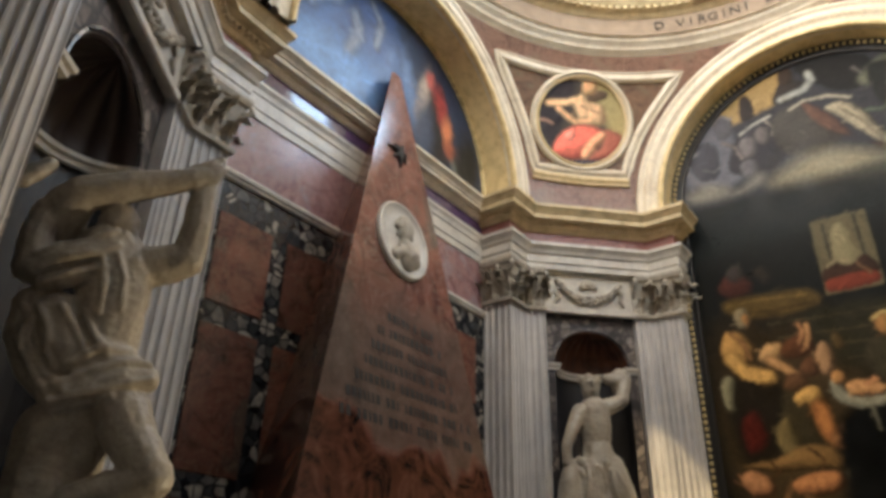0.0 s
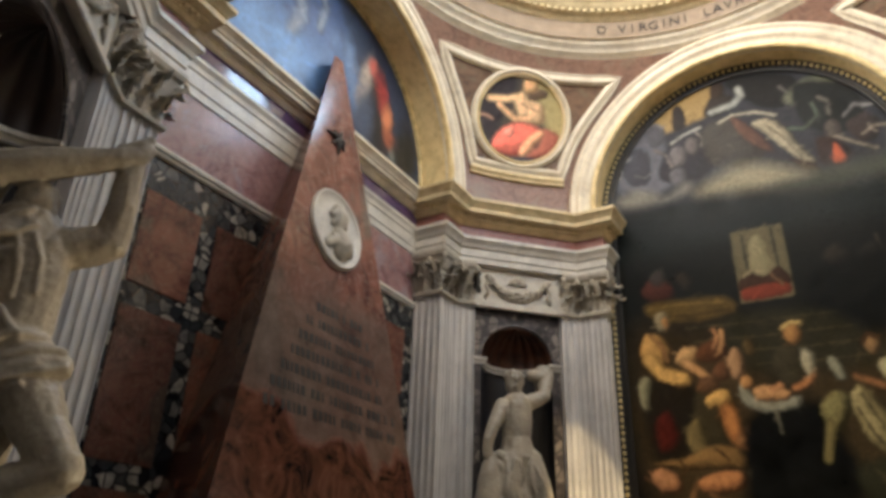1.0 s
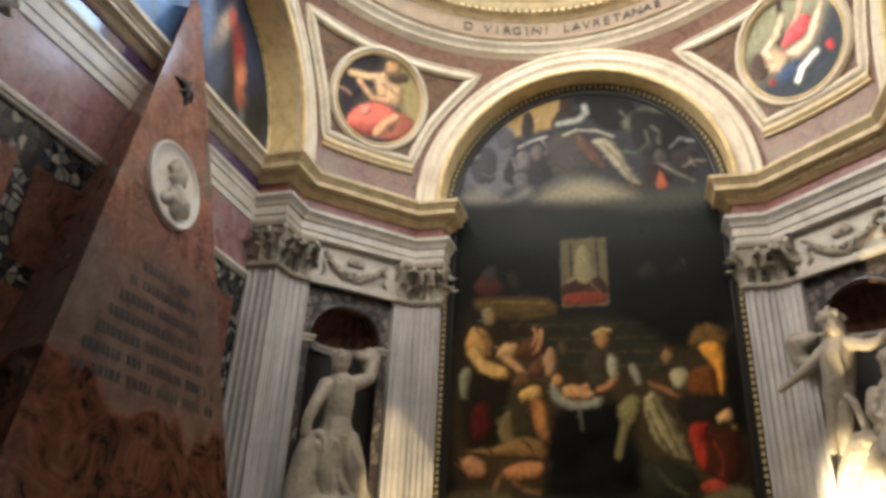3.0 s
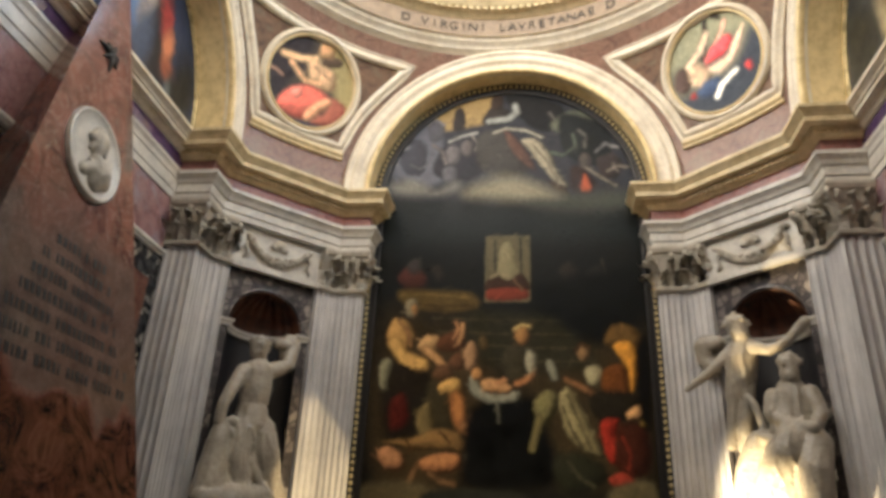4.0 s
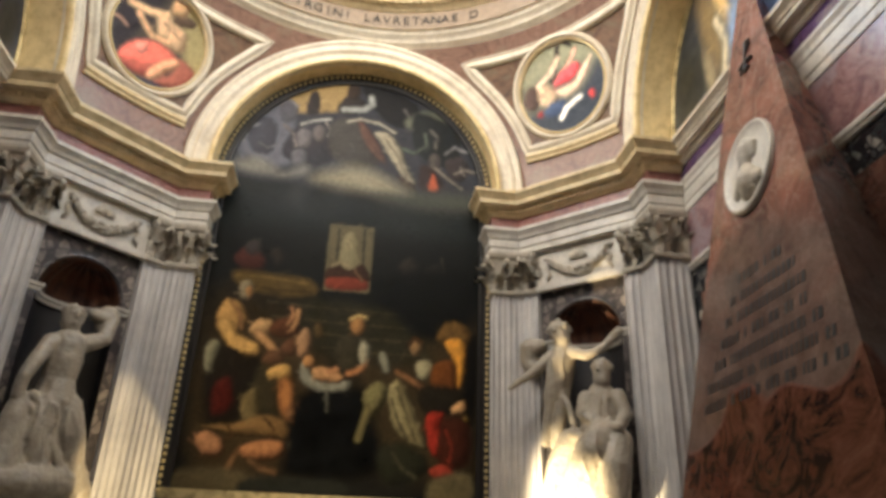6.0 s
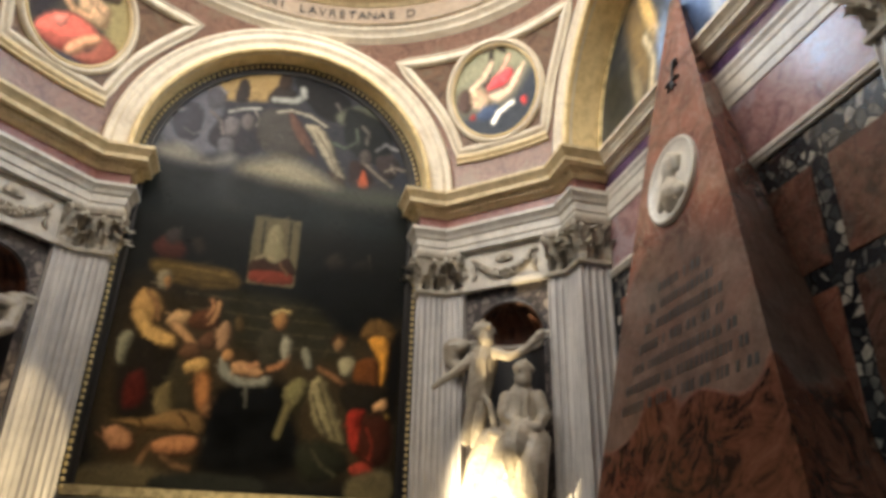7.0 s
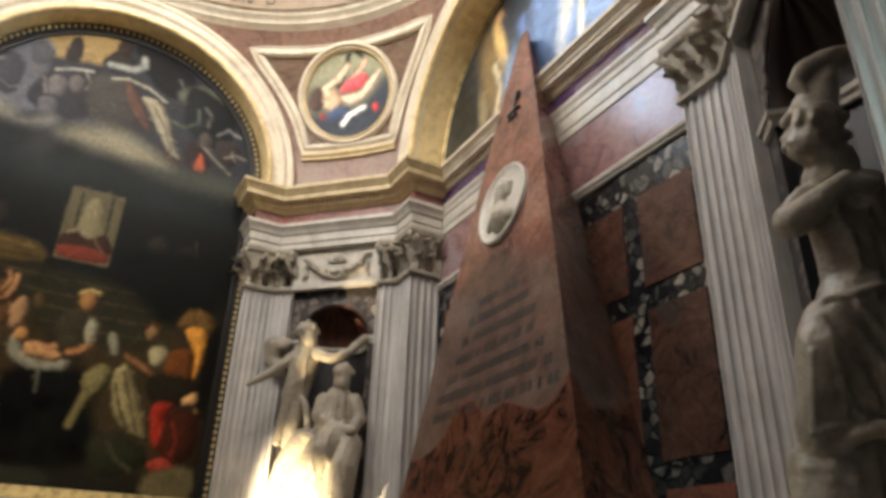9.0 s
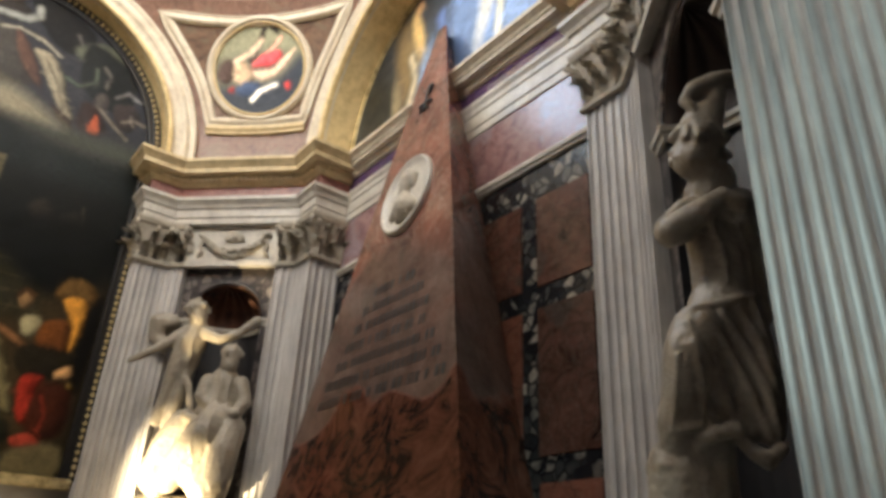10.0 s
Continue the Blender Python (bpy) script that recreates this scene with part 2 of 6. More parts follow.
def revolve(profile, a0, a1, steps, axis=(0, 0), bm=None):
    """Turns a profile of (radius, height) about an upright axis."""
    bm = bm or bmesh.new()
    rows = []
    for i in range(steps + 1):
        a = a0 + (a1 - a0) * i / steps
        rows.append([bm.verts.new((axis[0] + r * math.cos(a), axis[1] + r * math.sin(a), z)) for r, z in profile])
    for a, b in zip(rows, rows[1:]):
        for j in range(len(profile) - 1):
            bm.faces.new((a[j], b[j], b[j + 1], a[j + 1]))
    return bm


def tube(points, radius, sides=8, bm=None):
    bm = bm or bmesh.new()
    pts, rows = [Vector(p) for p in points], []
    for i, p in enumerate(pts):
        d = (pts[min(i + 1, len(pts) - 1)] - pts[max(i - 1, 0)]).normalized()
        s = d.orthogonal().normalized()
        u = d.cross(s)
        r = radius[i] if isinstance(radius, (list, tuple)) else radius
        rows.append([bm.verts.new(p + (s * math.cos(k * math.tau / sides) + u * math.sin(k * math.tau / sides)) * r) for k in range(sides)])
    for a, b in zip(rows, rows[1:]):
        for k in range(sides):
            bm.faces.new((a[k], a[(k + 1) % sides], b[(k + 1) % sides], b[k]))
    bm.faces.new(rows[0]), bm.faces.new(rows[-1])
    return bm


# ---- the plan, in metres from the dome's axis
ARCH_Z, ARCH_IN, ARCH_OUT, ARCH_FACE = 6.13, 1.79, 2.13, 3.2
Z_NECK, Z_ARCHITRAVE, Z_FRIEZE, Z_CORNICE, Z_TOP = 4.77, 5.25, 5.57, 5.75, 6.03
WALL_X, ALTAR_Y = 3.6, 3.46
NORTH = ((3.22, 1.765), (3.22, 2.11), (2.11, 3.22), (1.765, 3.22))
SOUTH = ((3.5, -1.95), (3.48, -2.33), (2.25, -3.85), (1.97, -3.85))

structure("floor", box(-6, 6, -9.5, 4.5, -0.15, 0), FLOOR, "worn pale marble chapel floor")
structure("wall_north", box(-2.2, 2.2, ALTAR_Y + 0.03, ALTAR_Y + 0.4, 0, 9), PLASTER, "plastered wall behind the altarpiece")
for sx, side in ((1, "east"), (-1, "west")):
    structure("wall_" + side, box(*sorted((sx * WALL_X, sx * (WALL_X + 0.4))), -2.6, 2.6, 0, 8.4), BRECCIA, "wall faced with dark breccia marble")
    # nave walls, returns and ceiling: unseen, added to close the space and bounce light
    structure("wall_nave_" + side, box(*sorted((sx * 6, sx * 6.3)), -9.5, -2.6, 0, 12), PLASTER, "unseen plain nave wall, added to enclose the light")
    structure("wall_return_" + side, box(*sorted((sx * 3.6, sx * 6.3)), -4.5, -2.6, 0, 12), PLASTER, "unseen plain nave pier, added to enclose the light")
structure("wall_nave_south", box(-6.3, 6.3, -9.8, -9.5, 0, 12), PLASTER, "unseen plain nave wall, added to enclose the light")
structure("wall_over_entrance", box(-3.6, 3.6, -4.4, -3.9, 8.3, 12), PLASTER, "unseen plain wall over the entrance, added to enclose the light")
structure("ceiling", box(-6.3, 6.3, -9.8, -4.4, 12, 12.2), PLASTER, "unseen plain nave ceiling, added to enclose the light")


# ---- the four corner piers
def flutes(a, b, n, depth):
    """Plan points from a to b with n half-round flutes cut in on the right side."""
    a, b = Vector(a), Vector(b)
    d = b - a
    cell = d / n
    inward = Vector((d.y, -d.x)).normalized()
    pts = [a]
    for i in range(n):
        for k in range(7):
            s = math.pi * k / 6
            p = a + cell * (i + 0.5 - 0.38 * math.cos(s)) + inward * depth * math.sin(s)
            pts.append(p)
    return [tuple(p) for p in pts]


def leaf_mesh():
    bm = bmesh.new()
    rows = []
    for j in range(10):
        t = j / 9
        half = 0.066 * (1 - 0.55 * t * t) * (1.22 if j % 3 == 1 else 0.74 if j % 3 == 0 else 1.0)
        out = 0.02 + 0.03 * t + 0.15 * max(0, t - 0.4) ** 1.4 * 1.6
        up = 0.25 * t - 0.34 * max(0, t - 0.72) ** 1.1
        rows.append([bm.verts.new((x * half, out - 0.034 * abs(x) ** 1.5 + (0.014 if x == 0 else 0), up - 0.02 * abs(x))) for x in (-1, -0.5, 0, 0.5, 1)])
    for a, b in zip(rows, rows[1:]):
        for k in range(4):
            bm.faces.new((a[k], a[k + 1], b[k + 1], b[k]))
    bmesh.ops.solidify(bm, geom=bm.faces[:], thickness=0.016)
    return mesh_of("leaf", bm, CARVED)


def volute_mesh():
    pts = [(0, 0.06 + (0.075 - 0.006 * k) * math.cos(0.62 * k), (0.075 - 0.006 * k) * math.sin(0.62 * k)) for k in range(12)]
    return mesh_of("volute", tube([(0, 0.0, -0.16), (0, 0.03, -0.06), *pts], [0.016, 0.02] + [0.024 - 0.001 * k for k in range(12)], 6), CARVED, True)


def bead_mesh(r, sub=1):
    bm = bmesh.new()
    bmesh.ops.create_icosphere(bm, subdivisions=sub, radius=r)
    return bm


LEAF, VOLUTE = leaf_mesh(), volute_mesh()


def walk_line(path, step, start):
    """Places and left-hand normals at even steps along a plan line."""
    out, left = [], start
    for a, b in zip(path, path[1:]):
        a, b = Vector(a), Vector(b)
        d = b - a
        n = Vector((-d.y, d.x)).normalized()
        while left < d.length:
            out.append((a + d.normalized() * left, n))
            left += step
        left -= d.length
    return out


def facing(p, n, z):
    """A pose at plan point p whose +y looks along n."""
    return Matrix.Translation((p[0], p[1], z)) @ Matrix.Rotation(math.atan2(n[1], n[0]) - math.pi / 2, 4, "Z")


def capital(parent, line, smooth_line):
    cap = part("capital", sweep(smooth_line, [(0.0, Z_NECK - 0.06), (0.035, Z_NECK - 0.05), (0.04, Z_NECK - 0.02), (0.012, Z_NECK), (0.0, Z_NECK + 0.02), (0.005, Z_NECK + 0.2),
                                              (0.05, Z_ARCHITRAVE - 0.09), (0.075, Z_ARCHITRAVE - 0.07), (0.09, Z_ARCHITRAVE - 0.03), (0.09, Z_ARCHITRAVE), (-0.05, Z_ARCHITRAVE)]), CARVED, parent, "carved Corinthian capital")
    for row, (z, step, start) in enumerate(((Z_NECK + 0.0, 0.145, 0.07), (Z_NECK + 0.15, 0.145, 0.0))):
        for p, n in walk_line(line, step, start):
            s = random.uniform(0.9, 1.12)
            part("leaf", LEAF, CARVED, cap, at=facing(p, n, z) @ Matrix.Diagonal((s, s, s * random.uniform(0.95, 1.1), 1)))
    nb = offsets(line)
    for p, n in [*zip(line, nb)]:
        part("volute", VOLUTE, CARVED, cap, at=facing(p, n.normalized(), Z_ARCHITRAVE - 0.12))
    for p, n in walk_line(line, 0.28, 0.14):
        part("volute", VOLUTE, CARVED, cap, at=facing(p, n, Z_ARCHITRAVE - 0.13) @ Matrix.Diagonal((1, 0.75, 0.75, 1)))
    return cap


ARCHITRAVE = [(-0.14, 5.25), (0.05, 5.25), (0.05, 5.32), (0.065, 5.33), (0.065, 5.43), (0.085, 5.44), (0.1, 5.48), (0.13, 5.52), (0.14, 5.525), (0.14, 5.57), (0.0, 5.57)]
CORNICE = [(0.03, 5.75), (0.06, 5.75), (0.085, 5.785), (0.1, 5.79), (0.1, 5.83), (0.125, 5.835), (0.125, 5.85), (0.215, 5.86), (0.215, 5.92), (0.225, 5.925), (0.24, 5.95), (0.27, 5.985), (0.275, 5.99), (0.275, 6.03), (0.0, 6.04)]
STONE_GOLD = gilded("yellow_stone", (0.72, 0.58, 0.34), (0.5, 0.38, 0.2), 0.45, 0.05)


WALL_ARCHITRAVE = [(0.0, 5.25), (0.025, 5.25), (0.025, 5.33), (0.035, 5.34), (0.035, 5.47), (0.045, 5.48), (0.05, 5.53), (0.07, 5.57), (0.07, 5.6), (0.0, 5.61)]
WALL_CORNICE = [(0.01, 5.8), (0.04, 5.81), (0.06, 5.84), (0.07, 5.845), (0.07, 5.87), (0.13, 5.88), (0.13, 5.92), (0.145, 5.925), (0.155, 5.95), (0.19, 5.985), (0.2, 5.99), (0.2, 6.03), (0.0, 6.04)]


def entablature(parent, path, stone, frieze, low=None, high=None, band=(Z_FRIEZE, Z_CORNICE)):
    part("architrave", sweep(path, low or ARCHITRAVE), WHITE, parent, "stepped white marble architrave")
    part("frieze", sweep(path, [(0.03 if low is None else 0.012, band[0]), (0.03 if low is None else 0.012, band[1])]), frieze, parent, "polished red marble frieze")
    cor = part("cornice", sweep(path, high or CORNICE), stone, parent, "moulded yellow stone cornice")
    if high:
        return
    eggs = bmesh.new()
    for p, n in walk_line(path, 0.062, 0.03):
        q = Vector(p) + n * 0.115
        add_box(eggs, -0.02, 0.02, -0.02, 0.022, 0, 0.04, facing(q, n, 5.795))
    tagged(part("dentil", eggs, stone, cor), kind="stuff")


def bay_panel(parent, m, hw, r, zc, floor_z, shell, arch_label):
    """The panel between two pilasters, with its round-headed niche, in the bay's own frame: x along, y to the room."""
    back, steps = -0.09, 20
    bm = bmesh.new()
    arc = [(-r * math.cos(math.pi * k / steps), zc + r * math.sin(math.pi * k / steps)) for k in range(steps + 1)]
    low = [bm.verts.new((x, back, z)) for x, z in arc]
    high = [bm.verts.new((x, back, Z_NECK)) for x, z in arc]
    for k in range(steps):
        bm.faces.new((low[k], low[k + 1], high[k + 1], high[k]))
    for s in (-1, 1):
        i = 0 if s < 0 else steps
        a, b = bm.verts.new((s * hw, back, Z_NECK)), bm.verts.new((s * hw, back, 0.0))
        c, d = bm.verts.new((s * r, back, 0.0)), low[i]
        bm.faces.new((a, b, c, d, high[i]))
    part("panel", bm, BRECCIA_FINE, parent, "grey breccia panel round the niche", at=m)
    rim = bmesh.new()
    tube([(x * 1.05, back + 0.005, zc + (z - zc) * 1.05) for x, z in arc], 0.02, 6, rim)
    part("niche_rim", rim, BRECCIA_FINE, parent, at=m)
    wall = bmesh.new()
    rows = []
    for k in range(25):
        a = math.pi * k / 24
        rows.append([wall.verts.new((-r * math.cos(a), back - r * 0.9 * math.sin(a), z)) for z in (floor_z, zc)])
    for a, b in zip(rows, rows[1:]):
        wall.faces.new((a[0], b[0], b[1], a[1]))
    wall.faces.new([row[0] for row in rows])
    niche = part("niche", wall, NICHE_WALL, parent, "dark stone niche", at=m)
    dome = bmesh.new()
    rows = []
    for k in range(61):
        a = math.pi * k / 60
        rib = 1 - 0.05 * abs(math.sin(a * 9))
        rows.append([dome.verts.new((-r * rib * math.cos(a) * math.cos(b), back - r * 0.9 * rib * math.sin(a) * math.cos(b), zc + r * rib * math.sin(b))) for b in [math.pi / 2 * j / 10 for j in range(11)]])
    for a, b in zip(rows, rows[1:]):
        for j in range(10):
            dome.faces.new((a[j], b[j], b[j + 1], a[j + 1]))
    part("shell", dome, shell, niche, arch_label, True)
    imp = bmesh.new()
    line = [(-r * math.cos(math.pi * k / 16) * 0.97, back - r * 0.9 * 0.97 * math.sin(math.pi * k / 16)) for k in range(17)]
    sweep([(-hw, back), *line, (hw, back)], [(0.0, zc - 0.06), (0.025, zc - 0.055), (0.03, zc - 0.02), (0.05, zc - 0.01), (0.055, zc + 0.02), (0, zc + 0.025)], imp)
    part("impost_moulding", imp, WHITE, niche, "pale stone impost moulding")
    part("plinth", box(-r - 0.06, r + 0.06, back - 0.02, 0.42, 0, floor_z, 0.02), WHITE, parent, "white marble statue plinth", at=m)
    # carved panel with a festoon between the capitals
    g = part("garland_panel", box(-hw, hw, back - 0.05, -0.03, Z_NECK - 0.02, Z_ARCHITRAVE), WHITE, parent, "white marble panel with a carved festoon", at=m)
    part("moulding", box(-hw, hw, -0.04, 0.02, Z_NECK - 0.06, Z_NECK + 0.02, 0.01), WHITE, g)
    fes = bmesh.new()
    for k in range(46):
        t = k / 45 * 2 - 1
        for _ in range(5):
            c = Vector((t * hw * 0.72 + random.uniform(-0.025, 0.025), -0.01 + random.uniform(-0.012, 0.03), Z_NECK + 0.11 + 0.24 * t * t + random.uniform(-0.045, 0.045) * (1.2 - abs(t))))
            bmesh.ops.create_icosphere(fes, subdivisions=1, radius=random.uniform(0.016, 0.034), matrix=Matrix.Translation(c))
    part("festoon", fes, CARVED, g, "carved fruit festoon", True)
    fan = bmesh.new()
    for k in range(9):
        a = math.pi * (k + 0.5) / 9
        tube([(0, -0.02, Z_NECK + 0.28), (0.11 * math.cos(a), 0.0, Z_NECK + 0.28 + 0.12 * math.sin(a))], [0.012, 0.024], 6, fan)
    part("shell_ornament", fan, CARVED, g, "", True)
    for s in (-1, 1):
        part("ribbon", tube([(s * hw * 0.62, -0.02, Z_NECK + 0.32), (s * hw * 0.75, 0.0, Z_NECK + 0.22), (s * hw * 0.68, 0.0, Z_NECK + 0.14), (s * hw * 0.78, -0.01, Z_NECK + 0.07)], [0.03, 0.02, 0.024, 0.01], 6), CARVED, g, "", True)


BAYS = {}


def pier(key, plan, sx, q, r, zc, floor_z, ends, counts, shell, label):
    p = [(sx * x, y) for x, y in plan]
    e0, e1 = [(sx * x, y) for x, y in ends]
    d = (Vector(p[2]) - Vector(p[1])).normalized()
    q1, q2 = tuple(Vector(p[1]) + d * q), tuple(Vector(p[2]) - d * q)
    mid = (Vector(p[1]) + Vector(p[2])) / 2
    n = Vector((-d.y, d.x))
    if n.dot(mid) > 0:
        n = -n
    thing = holder("pier", label, "pier", "piers of the chapel")
    halves = [[e0, p[0], p[1], q1], [q2, p[2], p[3], e1]]
    full = [e0, *p, e1]
    flip = (sx > 0) != (plan[0][1] > 0)
    if flip:
        halves = [h[::-1] for h in halves]
        full = full[::-1]
    for i, h in enumerate(halves):
        first_half = (i == 0)
        num = counts[:3] if first_half else counts[3:]
        num = num[::-1] if flip else num
        pts = []
        for (a, b), k in zip(zip(h, h[1:]), num):
            pts += flutes(a, b, k, 0.4 * 0.76 * (Vector(b) - Vector(a)).length / k)
        pts.append(h[-1])
        inner = q1 if first_half else q2
        outer = e0 if first_half else e1
        tail = Vector(inner) - n * 0.75
        corner = (outer[0], tail.y) if first_half else (tail.x, outer[1])
        back = [tuple(tail), corner]
        if (h[-1] == outer):
            back = back[::-1]
        part("pilaster", prism(pts + back, 0.0, Z_NECK - 0.05), MARBLE, thing, "fluted white marble pilaster")
        part("bearing_block", prism(h + back, Z_NECK - 0.05, Z_TOP), WHITE, thing)
        capital(thing, h, h)
    entablature(thing, full, STONE_GOLD, FRIEZE)
    part("attic_plinth", sweep(full, [(0.03, 6.03), (0.03, 6.15), (-0.12, 6.17)]), WHITE, thing)
    m = facing(mid, n, 0)
    bay_panel(thing, m, (Vector(q2) - Vector(q1)).length / 2, r, zc, floor_z, shell, "ribbed shell vault of the niche")
    BAYS[key] = m
    return thing


N_ENDS, S_ENDS = ((WALL_X + 0.05, 1.765), (1.765, ALTAR_Y + 0.05)), ((WALL_X + 0.05, -1.95), (1.97, -4.4))
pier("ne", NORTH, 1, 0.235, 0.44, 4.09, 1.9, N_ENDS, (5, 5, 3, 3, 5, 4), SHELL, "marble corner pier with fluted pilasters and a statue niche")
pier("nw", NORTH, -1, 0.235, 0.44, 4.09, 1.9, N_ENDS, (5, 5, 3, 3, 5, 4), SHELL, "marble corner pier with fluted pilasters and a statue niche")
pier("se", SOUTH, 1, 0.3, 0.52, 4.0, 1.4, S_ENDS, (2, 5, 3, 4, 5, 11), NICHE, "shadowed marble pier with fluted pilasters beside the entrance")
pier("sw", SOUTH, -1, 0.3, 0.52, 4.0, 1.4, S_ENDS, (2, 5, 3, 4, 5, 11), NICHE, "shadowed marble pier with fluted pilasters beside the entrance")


# ---- arches, pendentives, ring and dome
def arch_ring(profile, bm=None, steps=64):
    """Sweeps (radius, depth) round a half circle that faces -y, with short upright legs."""
    bm = bm or bmesh.new()
    rows = [[bm.verts.new((r, y, Z_TOP)) for r, y in profile]]
    for k in range(steps + 1):
        a = math.pi * k / steps
        rows.append([bm.verts.new((r * math.cos(a), y, ARCH_Z + r * math.sin(a))) for r, y in profile])
    rows.append([bm.verts.new((-r, y, Z_TOP)) for r, y in profile])
    for a, b in zip(rows, rows[1:]):
        for j in range(len(profile) - 1):
            bm.faces.new((a[j], b[j], b[j + 1], a[j + 1]))
    return bm


for turn, depth in ((0, ALTAR_Y), (-90, WALL_X), (90, WALL_X), (180, 3.9)):
    arch = holder("arch", "broad cream stucco arch with a gilt soffit", "arch", "arches under the dome")
    arch.matrix_world = pose(0, 0, 0, 0, 0, turn)
    part("archivolt", arch_ring([(1.79, 3.22), (1.79, 3.15), (1.81, 3.14), (1.83, 3.15), (1.83, 3.17), (1.95, 3.175), (1.96, 3.15), (1.99, 3.13), (2.02, 3.13), (2.03, 3.15), (2.08, 3.15), (2.09, 3.12), (2.13, 3.12), (2.13, 3.3)]), CREAM, arch, "moulded cream archivolt", True)
    part("gilt_lip", arch_ring([(1.787, 3.19), (1.783, 3.14), (1.795, 3.118), (1.825, 3.112), (1.842, 3.125), (1.845, 3.16)]), GOLD, arch, "thin gilt lip of the arch", True)
    part("soffit", arch_ring([(1.79, depth + 0.02), (1.79, 3.22)]), GOLD, arch, "gilt arch soffit", True)

SPHERE2 = ARCH_FACE ** 2 + ARCH_OUT ** 2


def on_sphere(az, z, lift=0.0):
    """A point of the pendentive vault at an azimuth and height, lifted towards the room."""
    r = math.sqrt(SPHERE2 - (z - ARCH_Z) ** 2)
    p = Vector((r * math.cos(az), r * math.sin(az), z))
    return p - Vector((p.x, p.y, z - ARCH_Z)).normalized() * lift


def vault_strip(points, width, height, bm=None, closed=False):
    """A moulded band laid on the vault along (azimuth, height) points."""
    bm = bm or bmesh.new()
    c = [on_sphere(*p) for p in points]
    rows, n = [], len(c)
    for i, p in enumerate(c):
        if closed:
            d = c[(i + 1) % n] - c[i - 1]
        else:
            d = c[min(i + 1, n - 1)] - c[max(i - 1, 0)]
        up = -Vector((p.x, p.y, p.z - ARCH_Z)).normalized()
        s = d.cross(up).normalized()
        rows.append([bm.verts.new(p + s * width * a + up * height * b) for a, b in ((-0.5, -0.3), (-0.5, 0.6), (-0.36, 0.7), (-0.3, 1.0), (0.05, 1.0), (0.12, 0.6), (0.36, 0.55), (0.42, 0.75), (0.5, 0.7), (0.5, -0.3))])
    pairs = list(zip(rows, rows[1:])) + ([(rows[-1], rows[0])] if closed else [])
    for a, b in pairs:
        for j in range(9):
            bm.faces.new((a[j], b[j], b[j + 1], a[j + 1]))
    return bm


def lerp_path(a, b, k=10, bow=0.0):
    return [(a[0] + (b[0] - a[0]) * t + bow * math.sin(math.pi * t), a[1] + (b[1] - a[1]) * t) for t in [i / k for i in range(k + 1)]]


MED_Z, MED_R = 7.42, 0.665


def medallion_points(r, k=48):
    """Azimuth and height round the medallion's centre, at a distance along the vault."""
    c = on_sphere(math.pi / 4, MED_Z) - Vector((0, 0, ARCH_Z))
    u = Vector((-1, 1, 0)).normalized()
    v = c.normalized().cross(u)
    out = []
    for i in range(k):
        a = math.tau * i / k
        q = (c + (u * math.cos(a) + v * math.sin(a)) * r).normalized() * math.sqrt(SPHERE2)
        out.append((math.atan2(q.y, q.x), q.z + ARCH_Z))
    return out


